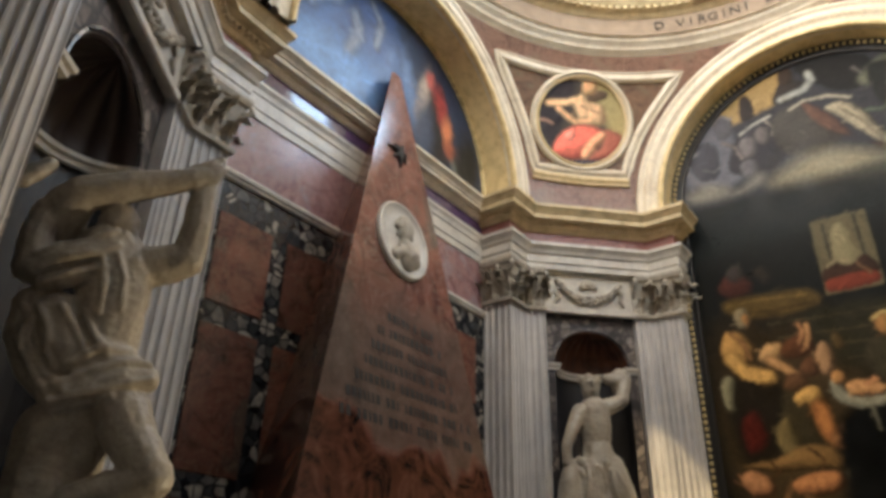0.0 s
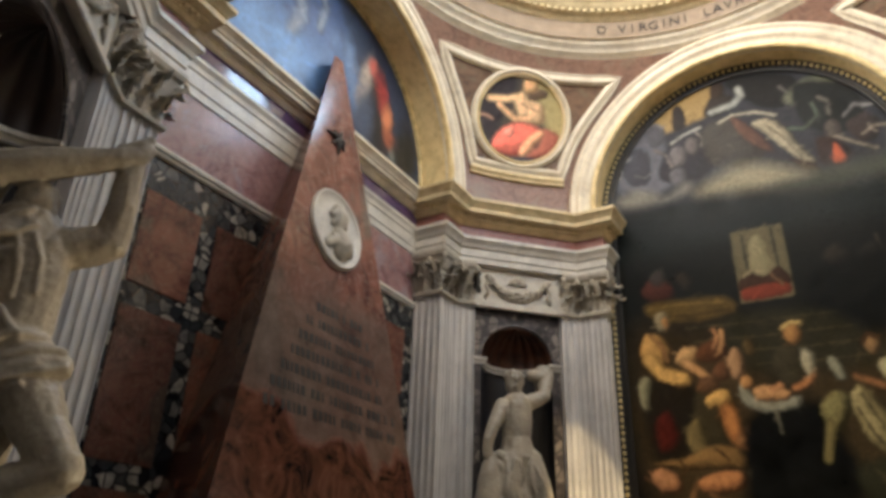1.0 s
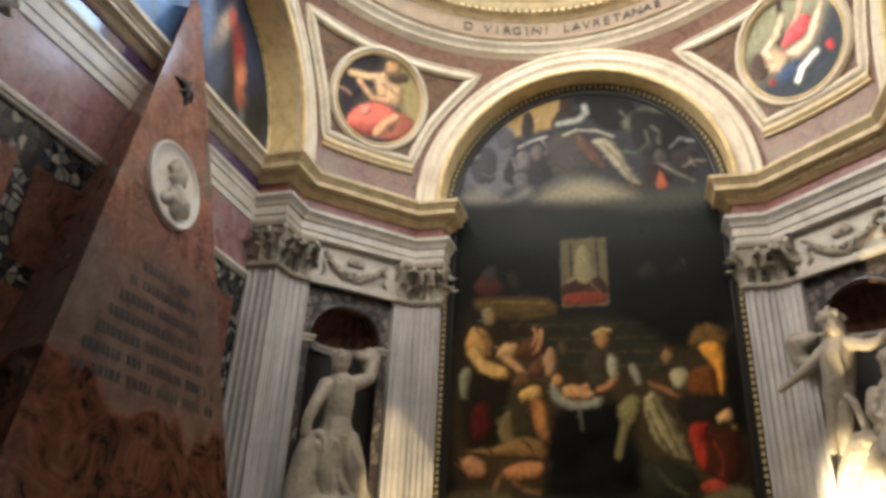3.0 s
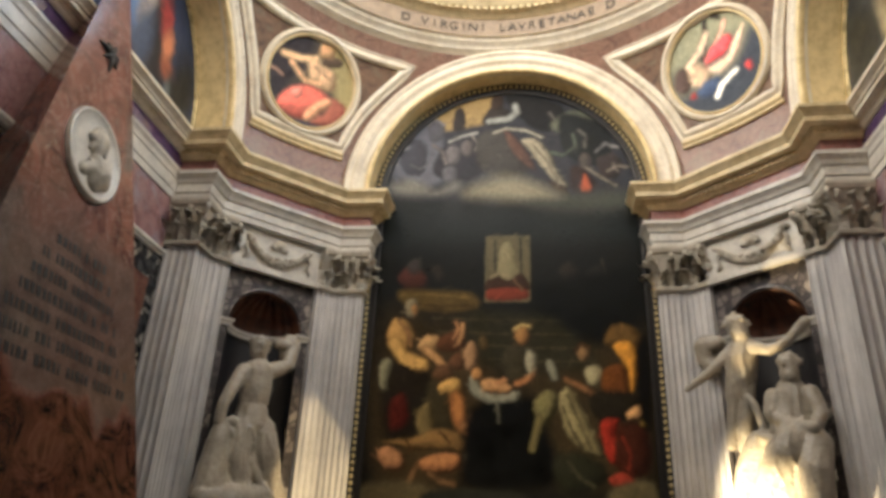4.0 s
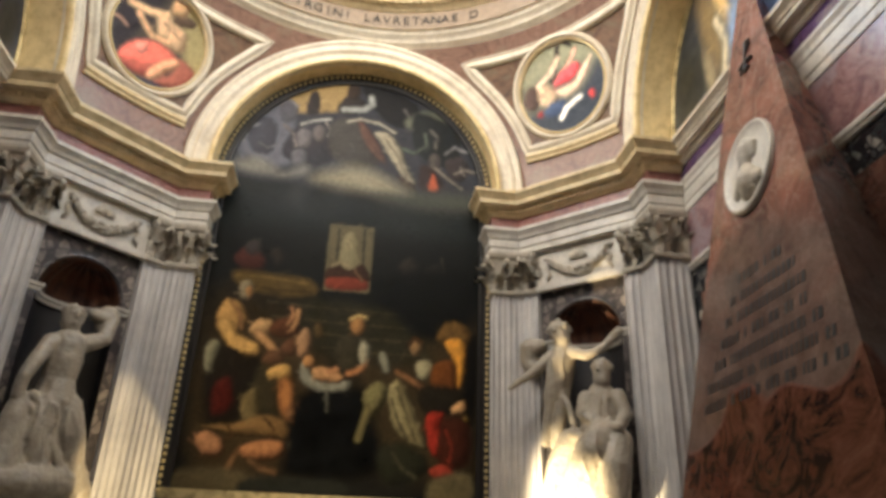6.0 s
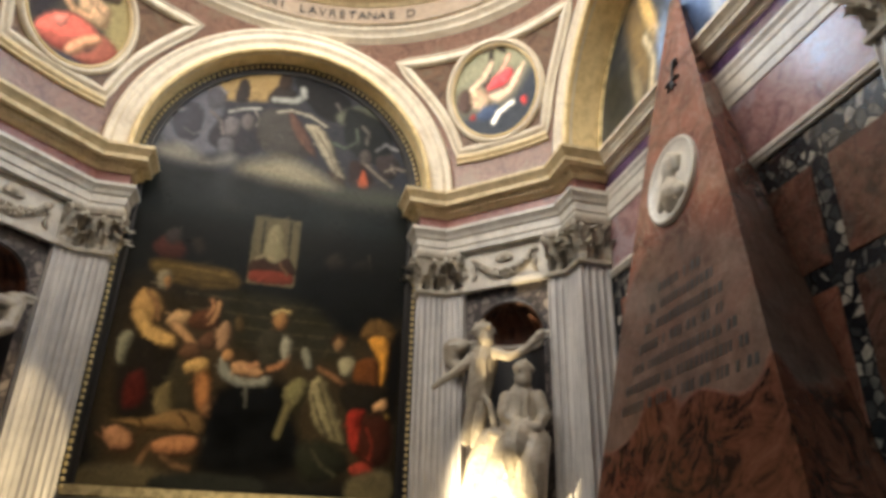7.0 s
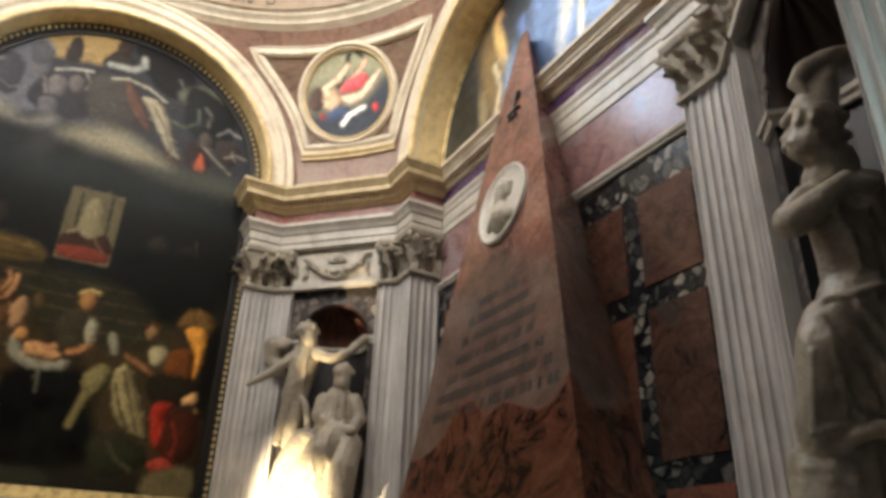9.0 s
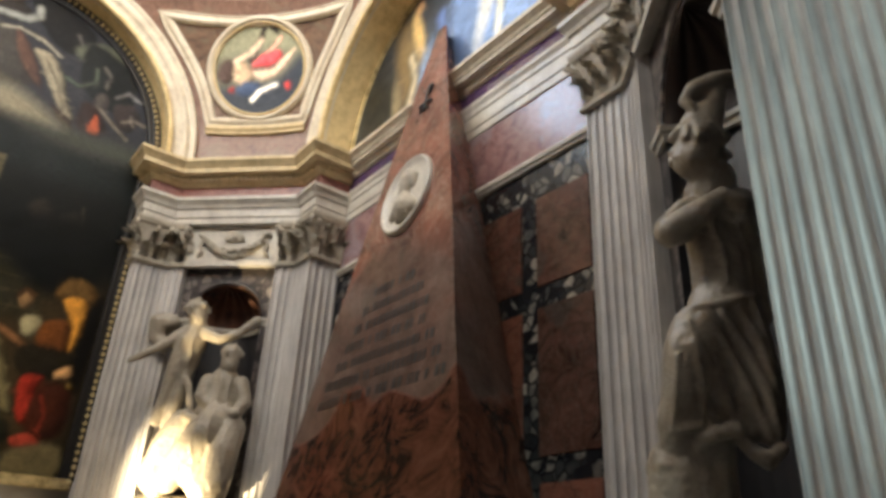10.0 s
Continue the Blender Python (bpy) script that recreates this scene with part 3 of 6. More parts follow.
class Canvas:
    """A picture as colours on a fine mesh: soft-edged plain shapes over a ground."""

    def __init__(self, x0, x1, z0, z1, step, ground):
        self.gain = 0.72
        self.x, self.z = np.arange(x0, x1 + step, step), np.arange(z0, z1 + step, step)
        self.X, self.Z = np.meshgrid(self.x, self.z)
        self.c = np.ones((*self.X.shape, 3)) * np.array(srgb(ground))
        self.wob = sum(np.sin(self.X * f + i) * np.cos(self.Z * f * 1.1 + 2 * i) for i, f in enumerate((9.0, 17.0, 31.0))) * 0.07

    def lay(self, d, colour, soft, form=None):
        a = np.clip((1 + soft / 2 - d - self.wob) / soft, 0, 1)[..., None]
        self.c = self.c * (1 - a) + np.array(srgb(colour)) * (1.0 if form is None else form[..., None]) * a

    def blob(self, x, z, rx, rz, colour, turn=0, soft=0.3):
        t = radians(turn)
        u, v = self.X - x, self.Z - z
        u, v = u * math.cos(t) + v * math.sin(t), v * math.cos(t) - u * math.sin(t)
        rx, rz = rx * 0.93, rz * 0.93
        d = np.sqrt((u / rx) ** 2 + (v / rz) ** 2)
        if soft >= 0.6:
            return self.lay(d, colour, soft)
        # modelled in light and dark, with a few drapery folds
        fold = np.sin(u / rx * 6 + v / rz * 2 + 3 * np.sin(v / rz * 2 + x * 9)) * 0.16 + np.sin(v / rz * 7 + u / rx * 3 + z * 5) * 0.1
        form = np.clip(0.95 + 0.3 * v / rz - 0.34 * u / rx - 0.35 * d * d + fold, 0.16, 1.5)
        self.lay(d, colour, soft, form)

    def stroke(self, colour, w, soft, *pts, strength=1.0):
        p = np.array(pts)
        lo, hi = p.min(0) - w, p.max(0) + w
        i0, i1 = np.searchsorted(self.z, (lo[1], hi[1]))
        j0, j1 = np.searchsorted(self.x, (lo[0], hi[0]))
        win = (slice(i0, i1), slice(j0, j1))
        X, Z = self.X[win], self.Z[win]
        d = np.full(X.shape, 9.0)
        for (ax, az), (bx, bz) in zip(pts, pts[1:]):
            l2 = (bx - ax) ** 2 + (bz - az) ** 2 + 1e-9
            t = np.clip(((X - ax) * (bx - ax) + (Z - az) * (bz - az)) / l2, 0, 1)
            d = np.minimum(d, np.hypot(X - ax - t * (bx - ax), Z - az - t * (bz - az)) / (w / 2))
        a = np.clip((1 + soft / 2 - d - self.wob[win]) / soft, 0, 1)[..., None] * strength
        form = np.clip(1.2 - 0.6 * d * d + self.wob[win] * 2, 0.2, 1.3)[..., None]
        self.c[win] = self.c[win] * (1 - a) + colour * form * a if isinstance(colour, np.ndarray) else self.c[win] * (1 - a) + np.array(srgb(colour)) * form * a

    def brushwork(self, seed, n, x0, x1, z0, z1, size):
        """Loose strokes in the colours already there, lighter and darker, along the edges of the forms."""
        rng = random.Random(seed)
        tone = self.c.mean(2)
        gz, gx = np.gradient(tone)
        for _ in range(n):
            x, z = rng.uniform(x0, x1), rng.uniform(z0, z1)
            i, j = min(len(self.z) - 1, np.searchsorted(self.z, z)), min(len(self.x) - 1, np.searchsorted(self.x, x))
            a = math.atan2(gx[i, j], -gz[i, j]) + rng.gauss(0, 0.5)
            l = size * rng.uniform(0.5, 1.5)
            dx, dz, bend = l * math.cos(a), l * math.sin(a), rng.uniform(-0.4, 0.4)
            k = rng.choice((0.62, 0.74, 0.86, 1.12, 1.25, 1.4))
            self.stroke(self.c[i, j] * k, size * rng.uniform(0.35, 0.8), 1.2, (x - dx, z - dz), (x - dz * bend, z + dx * bend), (x + dx, z + dz), strength=0.4)

    def soften(self, rounds):
        """Breaks the outlines and lets neighbouring colours run into one another."""
        ny, nx = self.X.shape
        jj, ii = np.meshgrid(np.arange(nx), np.arange(ny))
        u = np.sin(self.X * 37 + 3 * np.sin(self.Z * 29)) + np.sin(self.Z * 61 + self.X * 17)
        v = np.sin(self.Z * 41 + 3 * np.sin(self.X * 33)) + np.sin(self.X * 67 - self.Z * 19)
        self.c = self.c[np.clip(ii + np.rint(v * 0.3).astype(int), 0, ny - 1), np.clip(jj + np.rint(u * 0.3).astype(int), 0, nx - 1)]
        for _ in range(rounds // 4):
            q = np.pad(self.c, ((1, 1), (1, 1), (0, 0)), mode="edge")
            self.c = (q[:-2, 1:-1] + q[2:, 1:-1] + q[1:-1, :-2] + q[1:-1, 2:] + 2 * q[1:-1, 1:-1]) / 6

    def shape(self, colour, soft, relief, *pts):
        """A rounded outline through the points, softly edged and modelled by light from the upper left."""
        n, line, soft = len(pts), [], soft * 1.5
        for i in range(n):
            p0, p1, p2, p3 = (np.array(pts[(i + k) % n]) for k in (-1, 0, 1, 2))
            for t in (0.0,) if soft < 0.02 else (0.0, 0.2, 0.4, 0.6, 0.8):
                line.append(p1 + 0.5 * t * (p2 - p0 + t * (2 * p0 - 5 * p1 + 4 * p2 - p3 + t * (3 * (p1 - p2) + p3 - p0))))
        line = np.array(line)
        lo, hi = line.min(0) - soft, line.max(0) + soft
        i0, i1 = np.searchsorted(self.z, (lo[1], hi[1]))
        j0, j1 = np.searchsorted(self.x, (lo[0], hi[0]))
        win = (slice(i0, i1), slice(j0, j1))
        X, Z = self.X[win], self.Z[win]
        if X.shape[0] < 3 or X.shape[1] < 3:
            return
        d, inside = np.full(X.shape, 9.0), np.zeros(X.shape, bool)
        for (ax, az), (bx, bz) in zip(line, np.roll(line, -1, 0)):
            t = np.clip(((X - ax) * (bx - ax) + (Z - az) * (bz - az)) / ((bx - ax) ** 2 + (bz - az) ** 2 + 1e-9), 0, 1)
            d = np.minimum(d, np.hypot(X - ax - t * (bx - ax), Z - az - t * (bz - az)))
            inside ^= ((az > Z) != (bz > Z)) & (X < (bx - ax) * (Z - az) / (bz - az + 1e-12) + ax)
        sd = np.where(inside, d, -d) + self.wob[win] * min(soft, 0.05)
        a = np.clip(sd / soft + 0.5, 0, 1)
        a = (a * a * (3 - 2 * a))[..., None]
        form = np.ones(X.shape)
        if relief:
            top = max(0.03, sd.max())
            e = np.clip(sd / top, 0, 1)
            h = np.sqrt(1 - (1 - e) ** 2) * top
            # cloth and muscle break up the round form
            h = h + 0.0045 * np.sin(X * 19 - Z * 13 + 4 * np.sin(Z * 7 + X * 5)) * e + 0.002 * np.sin(Z * 31 + X * 37 + 4 * np.sin(X * 11 - Z * 6)) * e
            gz, gx = np.gradient(h, self.z[1] - self.z[0])
            s = (0.5 * gx - 0.45 * gz + 0.74) / np.sqrt(1 + gx * gx + gz * gz)
            form = 1 + relief * (np.clip(s, 0.0, 1) * 1.5 - 1.05)
        self.c[win] = self.c[win] * (1 - a) + np.array(srgb(colour)) * np.clip(form, 0.12, 1.6)[..., None] * a

    def muted(self):
        c = np.clip(self.c, 0, 1).reshape(-1, 3) ** 1.1
        return (c * 0.9 + c.mean(1, keepdims=True) * 0.1) * np.array((1.02, 1.0, 0.86))

    def mesh(self, name, inside, place, mat):
        """Keeps the cells whose centre is inside; place(x, z) gives the point in the world."""
        ny, nx = self.X.shape
        me = bpy.data.meshes.new(name)
        idx = np.arange(ny * nx).reshape(ny, nx)
        cx, cz = (self.X[:-1, :-1] + self.X[1:, 1:]) / 2, (self.Z[:-1, :-1] + self.Z[1:, 1:]) / 2
        keep = inside(cx, cz)
        quads = np.stack([idx[:-1, :-1], idx[:-1, 1:], idx[1:, 1:], idx[1:, :-1]], -1)[keep]
        me.from_pydata([place(x, z) for x, z in zip(self.X.ravel(), self.Z.ravel())], [], quads.tolist())
        at = me.color_attributes.new("paint", "FLOAT_COLOR", "POINT")
        at.data.foreach_set("color", np.concatenate([self.muted() * self.gain, np.ones((ny * nx, 1))], 1).ravel())
        me.materials.append(mat)
        return me


def medallion_canvas(left):
    p = Canvas(-0.66, 0.66, -0.66, 0.66, 0.012, (92, 86, 80) if left else (104, 104, 100))
    p.gain = 1.8 if left else 2.5
    if left:
        p.shape((160, 148, 112), .1, 0, (0.27, 0.48), (0.51, 0.41), (0.65, 0.14), (0.62, -0.22), (0.50, -0.31), (0.34, -0.07))
        p.shape((66, 62, 70), .15, 0, (-0.64, 0.01), (-0.56, 0.41), (-0.33, 0.59), (-0.00, 0.63), (-0.01, 0.27), (-0.21, 0.04), (-0.36, -0.24), (-0.53, -0.28))
        p.stroke((150, 120, 110), .05, 0.8, (-0.63, 0.09), (-0.50, 0.08), (-0.39, 0.02))
        p.shape((215, 180, 150), .03, .6, (-0.04, 0.29), (0.06, 0.37), (0.20, 0.27), (0.34, 0.18), (0.36, 0.01), (0.27, -0.08), (0.06, -0.03), (-0.03, 0.11))
        p.shape((95, 80, 72), .03, .4, (0.14, 0.31), (0.28, 0.41), (0.43, 0.37), (0.40, 0.29), (0.25, 0.25), (0.16, 0.27))
        p.shape((205, 165, 130), .03, .6, (0.08, 0.45), (0.14, 0.55), (0.27, 0.53), (0.31, 0.44), (0.24, 0.36), (0.12, 0.36))
        p.stroke((215, 180, 148), .1, 0.8, (0.05, 0.33), (-0.14, 0.29), (-0.42, 0.31))
        p.stroke((205, 165, 135), .09, 0.8, (0.13, 0.02), (-0.08, 0.02), (-0.19, 0.12), (-0.28, 0.22))
        p.stroke((150, 110, 95), .03, 0.8, (0.05, 0.22), (0.13, 0.16), (0.27, 0.10))
        p.shape((165, 100, 90), .04, .5, (0.28, -0.16), (0.43, -0.18), (0.54, -0.31), (0.42, -0.51), (0.22, -0.56), (0.01, -0.53), (0.25, -0.34))
        p.shape((226, 120, 110), .04, .6, (-0.46, -0.36), (-0.27, -0.11), (0.01, -0.04), (0.29, -0.16), (0.24, -0.30), (-0.02, -0.49), (-0.25, -0.49))
        p.shape((236, 152, 142), .03, .5, (-0.28, -0.20), (-0.18, -0.09), (-0.09, -0.10), (-0.16, -0.24))
        p.shape((226, 172, 142), .03, .6, (-0.08, -0.47), (0.04, -0.29), (0.25, -0.16), (0.32, -0.23), (0.17, -0.36), (-0.01, -0.52))
        p.shape((70, 70, 88), .06, 0, (-0.29, -0.59), (-0.04, -0.53), (0.18, -0.61), (0.09, -0.72), (-0.12, -0.72))
    else:
        p.shape((140, 140, 124), .15, 0, (-0.57, 0.27), (-0.23, 0.62), (0.12, 0.69), (0.50, 0.48), (0.60, 0.11), (0.35, 0.15), (-0.07, 0.26))
        p.shape((64, 70, 84), .12, 0, (-0.61, -0.13), (-0.25, -0.21), (0.22, -0.17), (0.60, 0.04), (0.55, -0.37), (0.23, -0.65), (-0.19, -0.65), (-0.50, -0.45))
        p.shape((84, 70, 70), .05, .4, (-0.58, 0.06), (-0.47, 0.23), (-0.33, 0.20), (-0.33, 0.02), (-0.48, -0.08))
        p.shape((190, 165, 145), .04, .6, (-0.36, -0.06), (-0.34, 0.14), (-0.25, 0.22), (-0.14, 0.11), (-0.09, -0.07), (-0.23, -0.19))
        p.stroke((58, 54, 56), .07, 0.8, (-0.10, 0.16), (0.06, 0.34), (0.18, 0.58))
        p.stroke((58, 54, 56), .07, 0.8, (0.05, 0.59), (0.22, 0.58), (0.32, 0.45))
        p.stroke((195, 175, 160), .09, 0.8, (-0.30, 0.19), (-0.09, 0.26), (0.09, 0.39))
        p.stroke((205, 165, 152), .07, 0.8, (0.12, 0.20), (0.24, 0.26), (0.35, 0.35))
        p.shape((222, 86, 100), .03, .5, (-0.10, 0.09), (0.04, 0.19), (0.27, 0.21), (0.32, 0.10), (0.13, 0.02), (-0.02, 0.05))
        p.shape((205, 185, 170), .04, .6, (-0.11, -0.00), (0.04, -0.01), (0.18, -0.02), (0.35, 0.10), (0.53, 0.15), (0.40, -0.01), (0.17, -0.14), (-0.04, -0.14))
        p.shape((70, 86, 120), .05, .4, (-0.37, -0.18), (-0.21, -0.10), (-0.04, -0.18), (-0.09, -0.29), (-0.31, -0.29))
        p.shape((150, 60, 64), .03, .3, (-0.48, -0.17), (-0.39, -0.14), (-0.41, -0.23))
        p.stroke((216, 216, 224), .08, 0.8, (-0.18, -0.37), (-0.07, -0.28), (0.16, -0.24))
        p.shape((190, 66, 70), .02, .3, (0.27, -0.29), (0.33, -0.24), (0.37, -0.30), (0.32, -0.37))
    p.brushwork(3, 70, -0.6, 0.6, -0.6, 0.6, 0.05)
    p.soften(8)
    return p


for turn, left in ((0, False), (90, True), (180, True), (270, False)):
    pend = tagged(new("pendentive"), "curved red marble pendentive with a painted roundel", "pendentive", "pendentives under the dome")
    pend.matrix_world = pose(0, 0, 0, 0, 0, turn)
    bm, rows = bmesh.new(), []
    for j in range(29):
        z = ARCH_Z - 0.1 + (2.12 + 0.1) * j / 28
        half = math.sqrt(max(0.0, (ARCH_OUT - 0.02) ** 2 - max(0, z - ARCH_Z) ** 2))
        a0 = math.atan2(half, ARCH_FACE)
        rows.append([bm.verts.new(on_sphere(a0 + (math.pi / 2 - 2 * a0) * i / 28, z)) for i in range(29)])
    for a, b in zip(rows, rows[1:]):
        for i in range(28):
            bm.faces.new((a[i], a[i + 1], b[i + 1], b[i]))
    part("vault", bm, PORTA, pend, "", True)
    lo, hi, d = 6.72, 8.0, radians(9.3)
    q = math.pi / 4
    outline = lerp_path((q + d, lo), (q - d, lo), 8) + lerp_path((q - d, lo), (q - radians(21.5), hi), 12, radians(2.2))[1:]
    outline += lerp_path((q - radians(21.5), hi), (q + radians(21.5), hi), 16)[1:] + lerp_path((q + radians(21.5), hi), (q + d, lo), 12, radians(-2.2))[1:-1]
    inlay, rows = bmesh.new(), []
    for j in range(15):
        t = j / 14
        half = d + (radians(21.5) - d) * t - radians(2.2) * math.sin(math.pi * t)
        rows.append([inlay.verts.new(on_sphere(q - half + 2 * half * i / 16, lo + (hi - lo) * t, 0.008)) for i in range(17)])
    for a, b in zip(rows, rows[1:]):
        for i in range(16):
            inlay.faces.new((a[i], a[i + 1], b[i + 1], b[i]))
    part("inlay", inlay, OLIVE, pend, "olive-brown marble inlay", True)
    part("border", vault_strip(outline, 0.145, 0.05, None, True), CREAM, pend, "cream stucco border", True)
    part("sill", vault_strip(lerp_path((q + d * 1.06, 6.62), (q - d * 1.06, 6.62), 8), 0.12, 0.05), STONE_GOLD, pend, "sloping gilt sill", True)
    part("roundel_frame", vault_strip(medallion_points(MED_R), 0.105, 0.07, None, True), CREAM, pend, "round cream stucco frame", True)
    part("gilt_lip", vault_strip(medallion_points(MED_R - 0.045), 0.035, 0.062, None, True), GOLD, pend, "thin gilt lip round the roundel", True)
    c = on_sphere(q, MED_Z) - Vector((0, 0, ARCH_Z))
    u = Vector((1, -1, 0)).normalized()
    v = u.cross(c.normalized())
    v = v if v.z > 0 else -v

    def on_cap(x, z, c=c, u=u, v=v):
        x, z = x * 0.978 - z * 0.208, z * 0.978 + x * 0.208
        w = (c + (u * x + v * z)).normalized() * (math.sqrt(SPHERE2) - 0.02)
        return tuple(w + Vector((0, 0, ARCH_Z)))

    part("roundel", medallion_canvas(left).mesh("roundel", lambda x, z: np.hypot(x, z) < 0.635, on_cap, OIL), OIL, pend, "roundel painted with a draped figure" if left else "roundel painted with a figure in red cloth", True)

full_turn = (0, math.tau, 144)
ring = holder("dome_ring", "moulded cream ring under the dome with an inscription", "dome ring")
part("lower_moulding", revolve([(3.34, 8.2), (3.3, 8.27), (3.25, 8.275), (3.2, 8.29), (3.19, 8.32), (3.14, 8.325), (3.12, 8.35), (3.12, 8.39), (3.06, 8.4), (3.04, 8.43), (3.04, 8.45), (2.99, 8.46)], *full_turn), CREAM, ring, "", True, at=Matrix.Translation((0, 0, -0.045)))
part("text_band", revolve([(2.99, 8.46), (2.99, 8.74)], *full_turn), TEXTBAND, ring, "faded red inscription band", True, at=Matrix.Translation((0, 0, -0.045)))
part("upper_cornice", revolve([(2.99, 8.74), (2.95, 8.75), (2.94, 8.78), (2.9, 8.79), (2.86, 8.83), (2.8, 8.84), (2.8, 8.89), (2.74, 8.91), (2.7, 8.95), (2.7, 8.99), (2.95, 9.02)], *full_turn), STONE_GOLD, ring, "", True, at=Matrix.Translation((0, 0, -0.045)))
drops = bmesh.new()
for k in range(180):
    a = math.tau * k / 180
    add_box(drops, -0.025, 0.025, -0.03, 0.03, 0, 0.04, Matrix.Translation((2.86 * math.cos(a), 2.86 * math.sin(a), 8.745)) @ Matrix.Rotation(a + math.pi / 2, 4, "Z"))
tagged(part("dentil", drops, STONE_GOLD, ring), kind="stuff")


def letter_mesh(ch, size, mat):
    cu = bpy.data.curves.new("letter", "FONT")
    cu.body, cu.size, cu.align_x, cu.extrude = ch, size, "CENTER", 0.004
    ob = bpy.data.objects.new("letter", cu)
    scene.collection.objects.link(ob)
    me = bpy.data.meshes.new_from_object(ob.evaluated_get(bpy.context.evaluated_depsgraph_get()))
    bpy.data.objects.remove(ob)
    me.materials.append(mat)
    return me


words = "D VIRGINI LAVRETANAE D"
for i, ch in enumerate(words):
    if ch == " ":
        continue
    a = radians(90 + (len(words) / 2 - i - 0.5) * 2.6)
    m = Matrix.Translation((2.98 * math.cos(a), 2.98 * math.sin(a), 8.485)) @ Matrix.Rotation(a - math.pi / 2, 4, "Z") @ Matrix.Rotation(math.pi / 2, 4, "X")
    part("letter", letter_mesh(ch, 0.19, LETTER), LETTER, ring, at=m)

drum = tagged(new("drum"), "round drum with tall windows under the dome", "drum", kind="structure")
part("sill_ring", revolve([(2.95, 9.0), (2.95, 9.2), (3.4, 9.2)], *full_turn), CREAM, drum, "", True)
for k in range(8):
    a0, a1 = radians(45 * k + 31), radians(45 * k + 59)
    part("window_pier", revolve([(3.4, 9.2), (2.95, 9.2), (2.95, 10.9), (3.4, 10.9)], a0, a1, 12), CREAM, drum, "cream stucco pier between windows")
tagged(part("dome", revolve([(3.4, 10.9), (2.95, 10.9), (2.8, 11.0), (2.9, 11.1)] + [(2.9 * math.cos(t * math.pi / 32), 11.1 + 2.6 * math.sin(t * math.pi / 32)) for t in range(1, 17)], *full_turn), CREAM, None, "coffered gilt dome vault", True), kind="structure")


# ---- altarpiece
p = Canvas(-1.76, 1.76, 2.3, 7.96, 0.0105, (34, 33, 31))
p.gain = 0.98
p.shape((62, 64, 76), .12, 0, (-1.58, 6.14), (-1.60, 6.53), (-1.36, 7.26), (-0.76, 7.79), (-0.03, 7.93), (0.75, 7.73), (1.31, 7.21), (1.59, 6.54), (1.57, 6.12))
p.shape((185, 155, 105), .06, 0, (-1.12, 7.21), (-1.02, 7.45), (-0.71, 7.66), (-0.28, 7.85), (-0.18, 7.64), (-0.30, 7.33), (-0.57, 7.24), (-0.89, 7.20))
p.shape((118, 120, 138), .1, 0, (-1.53, 6.49), (-1.50, 6.94), (-1.21, 7.31), (-0.95, 7.17), (-0.83, 6.53), (-1.06, 6.34))
p.shape((76, 76, 92), .03, .3, (-1.37, 6.53), (-1.48, 6.80), (-1.39, 7.03), (-1.19, 7.07), (-1.10, 6.85), (-1.15, 6.53))
p.shape((100, 98, 112), .02, .3, (-1.12, 7.15), (-1.08, 7.32), (-0.96, 7.37), (-0.87, 7.24), (-0.91, 7.07), (-1.03, 7.02))
p.shape((62, 60, 72), .02, .3, (-1.00, 6.53), (-0.93, 6.87), (-0.76, 7.03), (-0.51, 7.07), (-0.33, 6.87), (-0.39, 6.49), (-0.69, 6.40))
p.stroke((150, 150, 162), .04, 0.9, (-1.38, 6.96), (-1.49, 6.87), (-1.53, 6.67))
p.stroke((140, 138, 150), .04, 0.9, (-1.10, 7.34), (-0.99, 7.39), (-0.89, 7.30))
p.stroke((128, 120, 124), .05, 0.9, (-1.03, 6.98), (-0.90, 6.87), (-0.84, 6.67))
p.stroke((120, 118, 130), .035, 0.9, (-1.32, 6.67), (-1.19, 6.60), (-1.08, 6.67))
p.shape((58, 48, 48), .02, .3, (-0.76, 7.40), (-0.73, 7.54), (-0.67, 7.58), (-0.61, 7.49), (-0.59, 7.24), (-0.75, 7.20))
p.stroke((172, 170, 172), .05, 0.9, (-0.81, 7.02), (-0.65, 7.10), (-0.43, 7.15))
p.shape((128, 122, 130), .015, .5, (-0.85, 6.87), (-0.76, 6.96), (-0.65, 6.89), (-0.66, 6.69), (-0.79, 6.66))
p.shape((116, 108, 112), .015, .5, (-0.64, 6.98), (-0.55, 7.04), (-0.47, 6.96), (-0.51, 6.78), (-0.62, 6.82))
p.shape((112, 110, 122), .015, .5, (-0.88, 6.57), (-0.79, 6.64), (-0.68, 6.57), (-0.70, 6.38), (-0.84, 6.38))
p.stroke((140, 132, 130), .035, 0.9, (-0.49, 7.09), (-0.42, 6.98), (-0.45, 6.87))
p.shape((60, 52, 52), .02, .4, (-0.36, 7.33), (-0.27, 7.54), (-0.15, 7.60), (0.03, 7.46), (-0.06, 7.29), (-0.26, 7.26))
p.shape((74, 58, 50), .02, .4, (-0.25, 7.62), (-0.22, 7.75), (-0.14, 7.79), (-0.07, 7.69), (-0.10, 7.54), (-0.21, 7.52))
p.shape((38, 36, 40), .04, .3, (-0.04, 7.75), (0.35, 7.75), (0.73, 7.52), (0.77, 7.20), (0.44, 7.14), (0.14, 7.39))
p.stroke((164, 166, 168), .1, 0.9, (-0.27, 7.33), (-0.00, 7.36), (0.11, 7.46), (0.09, 7.58))
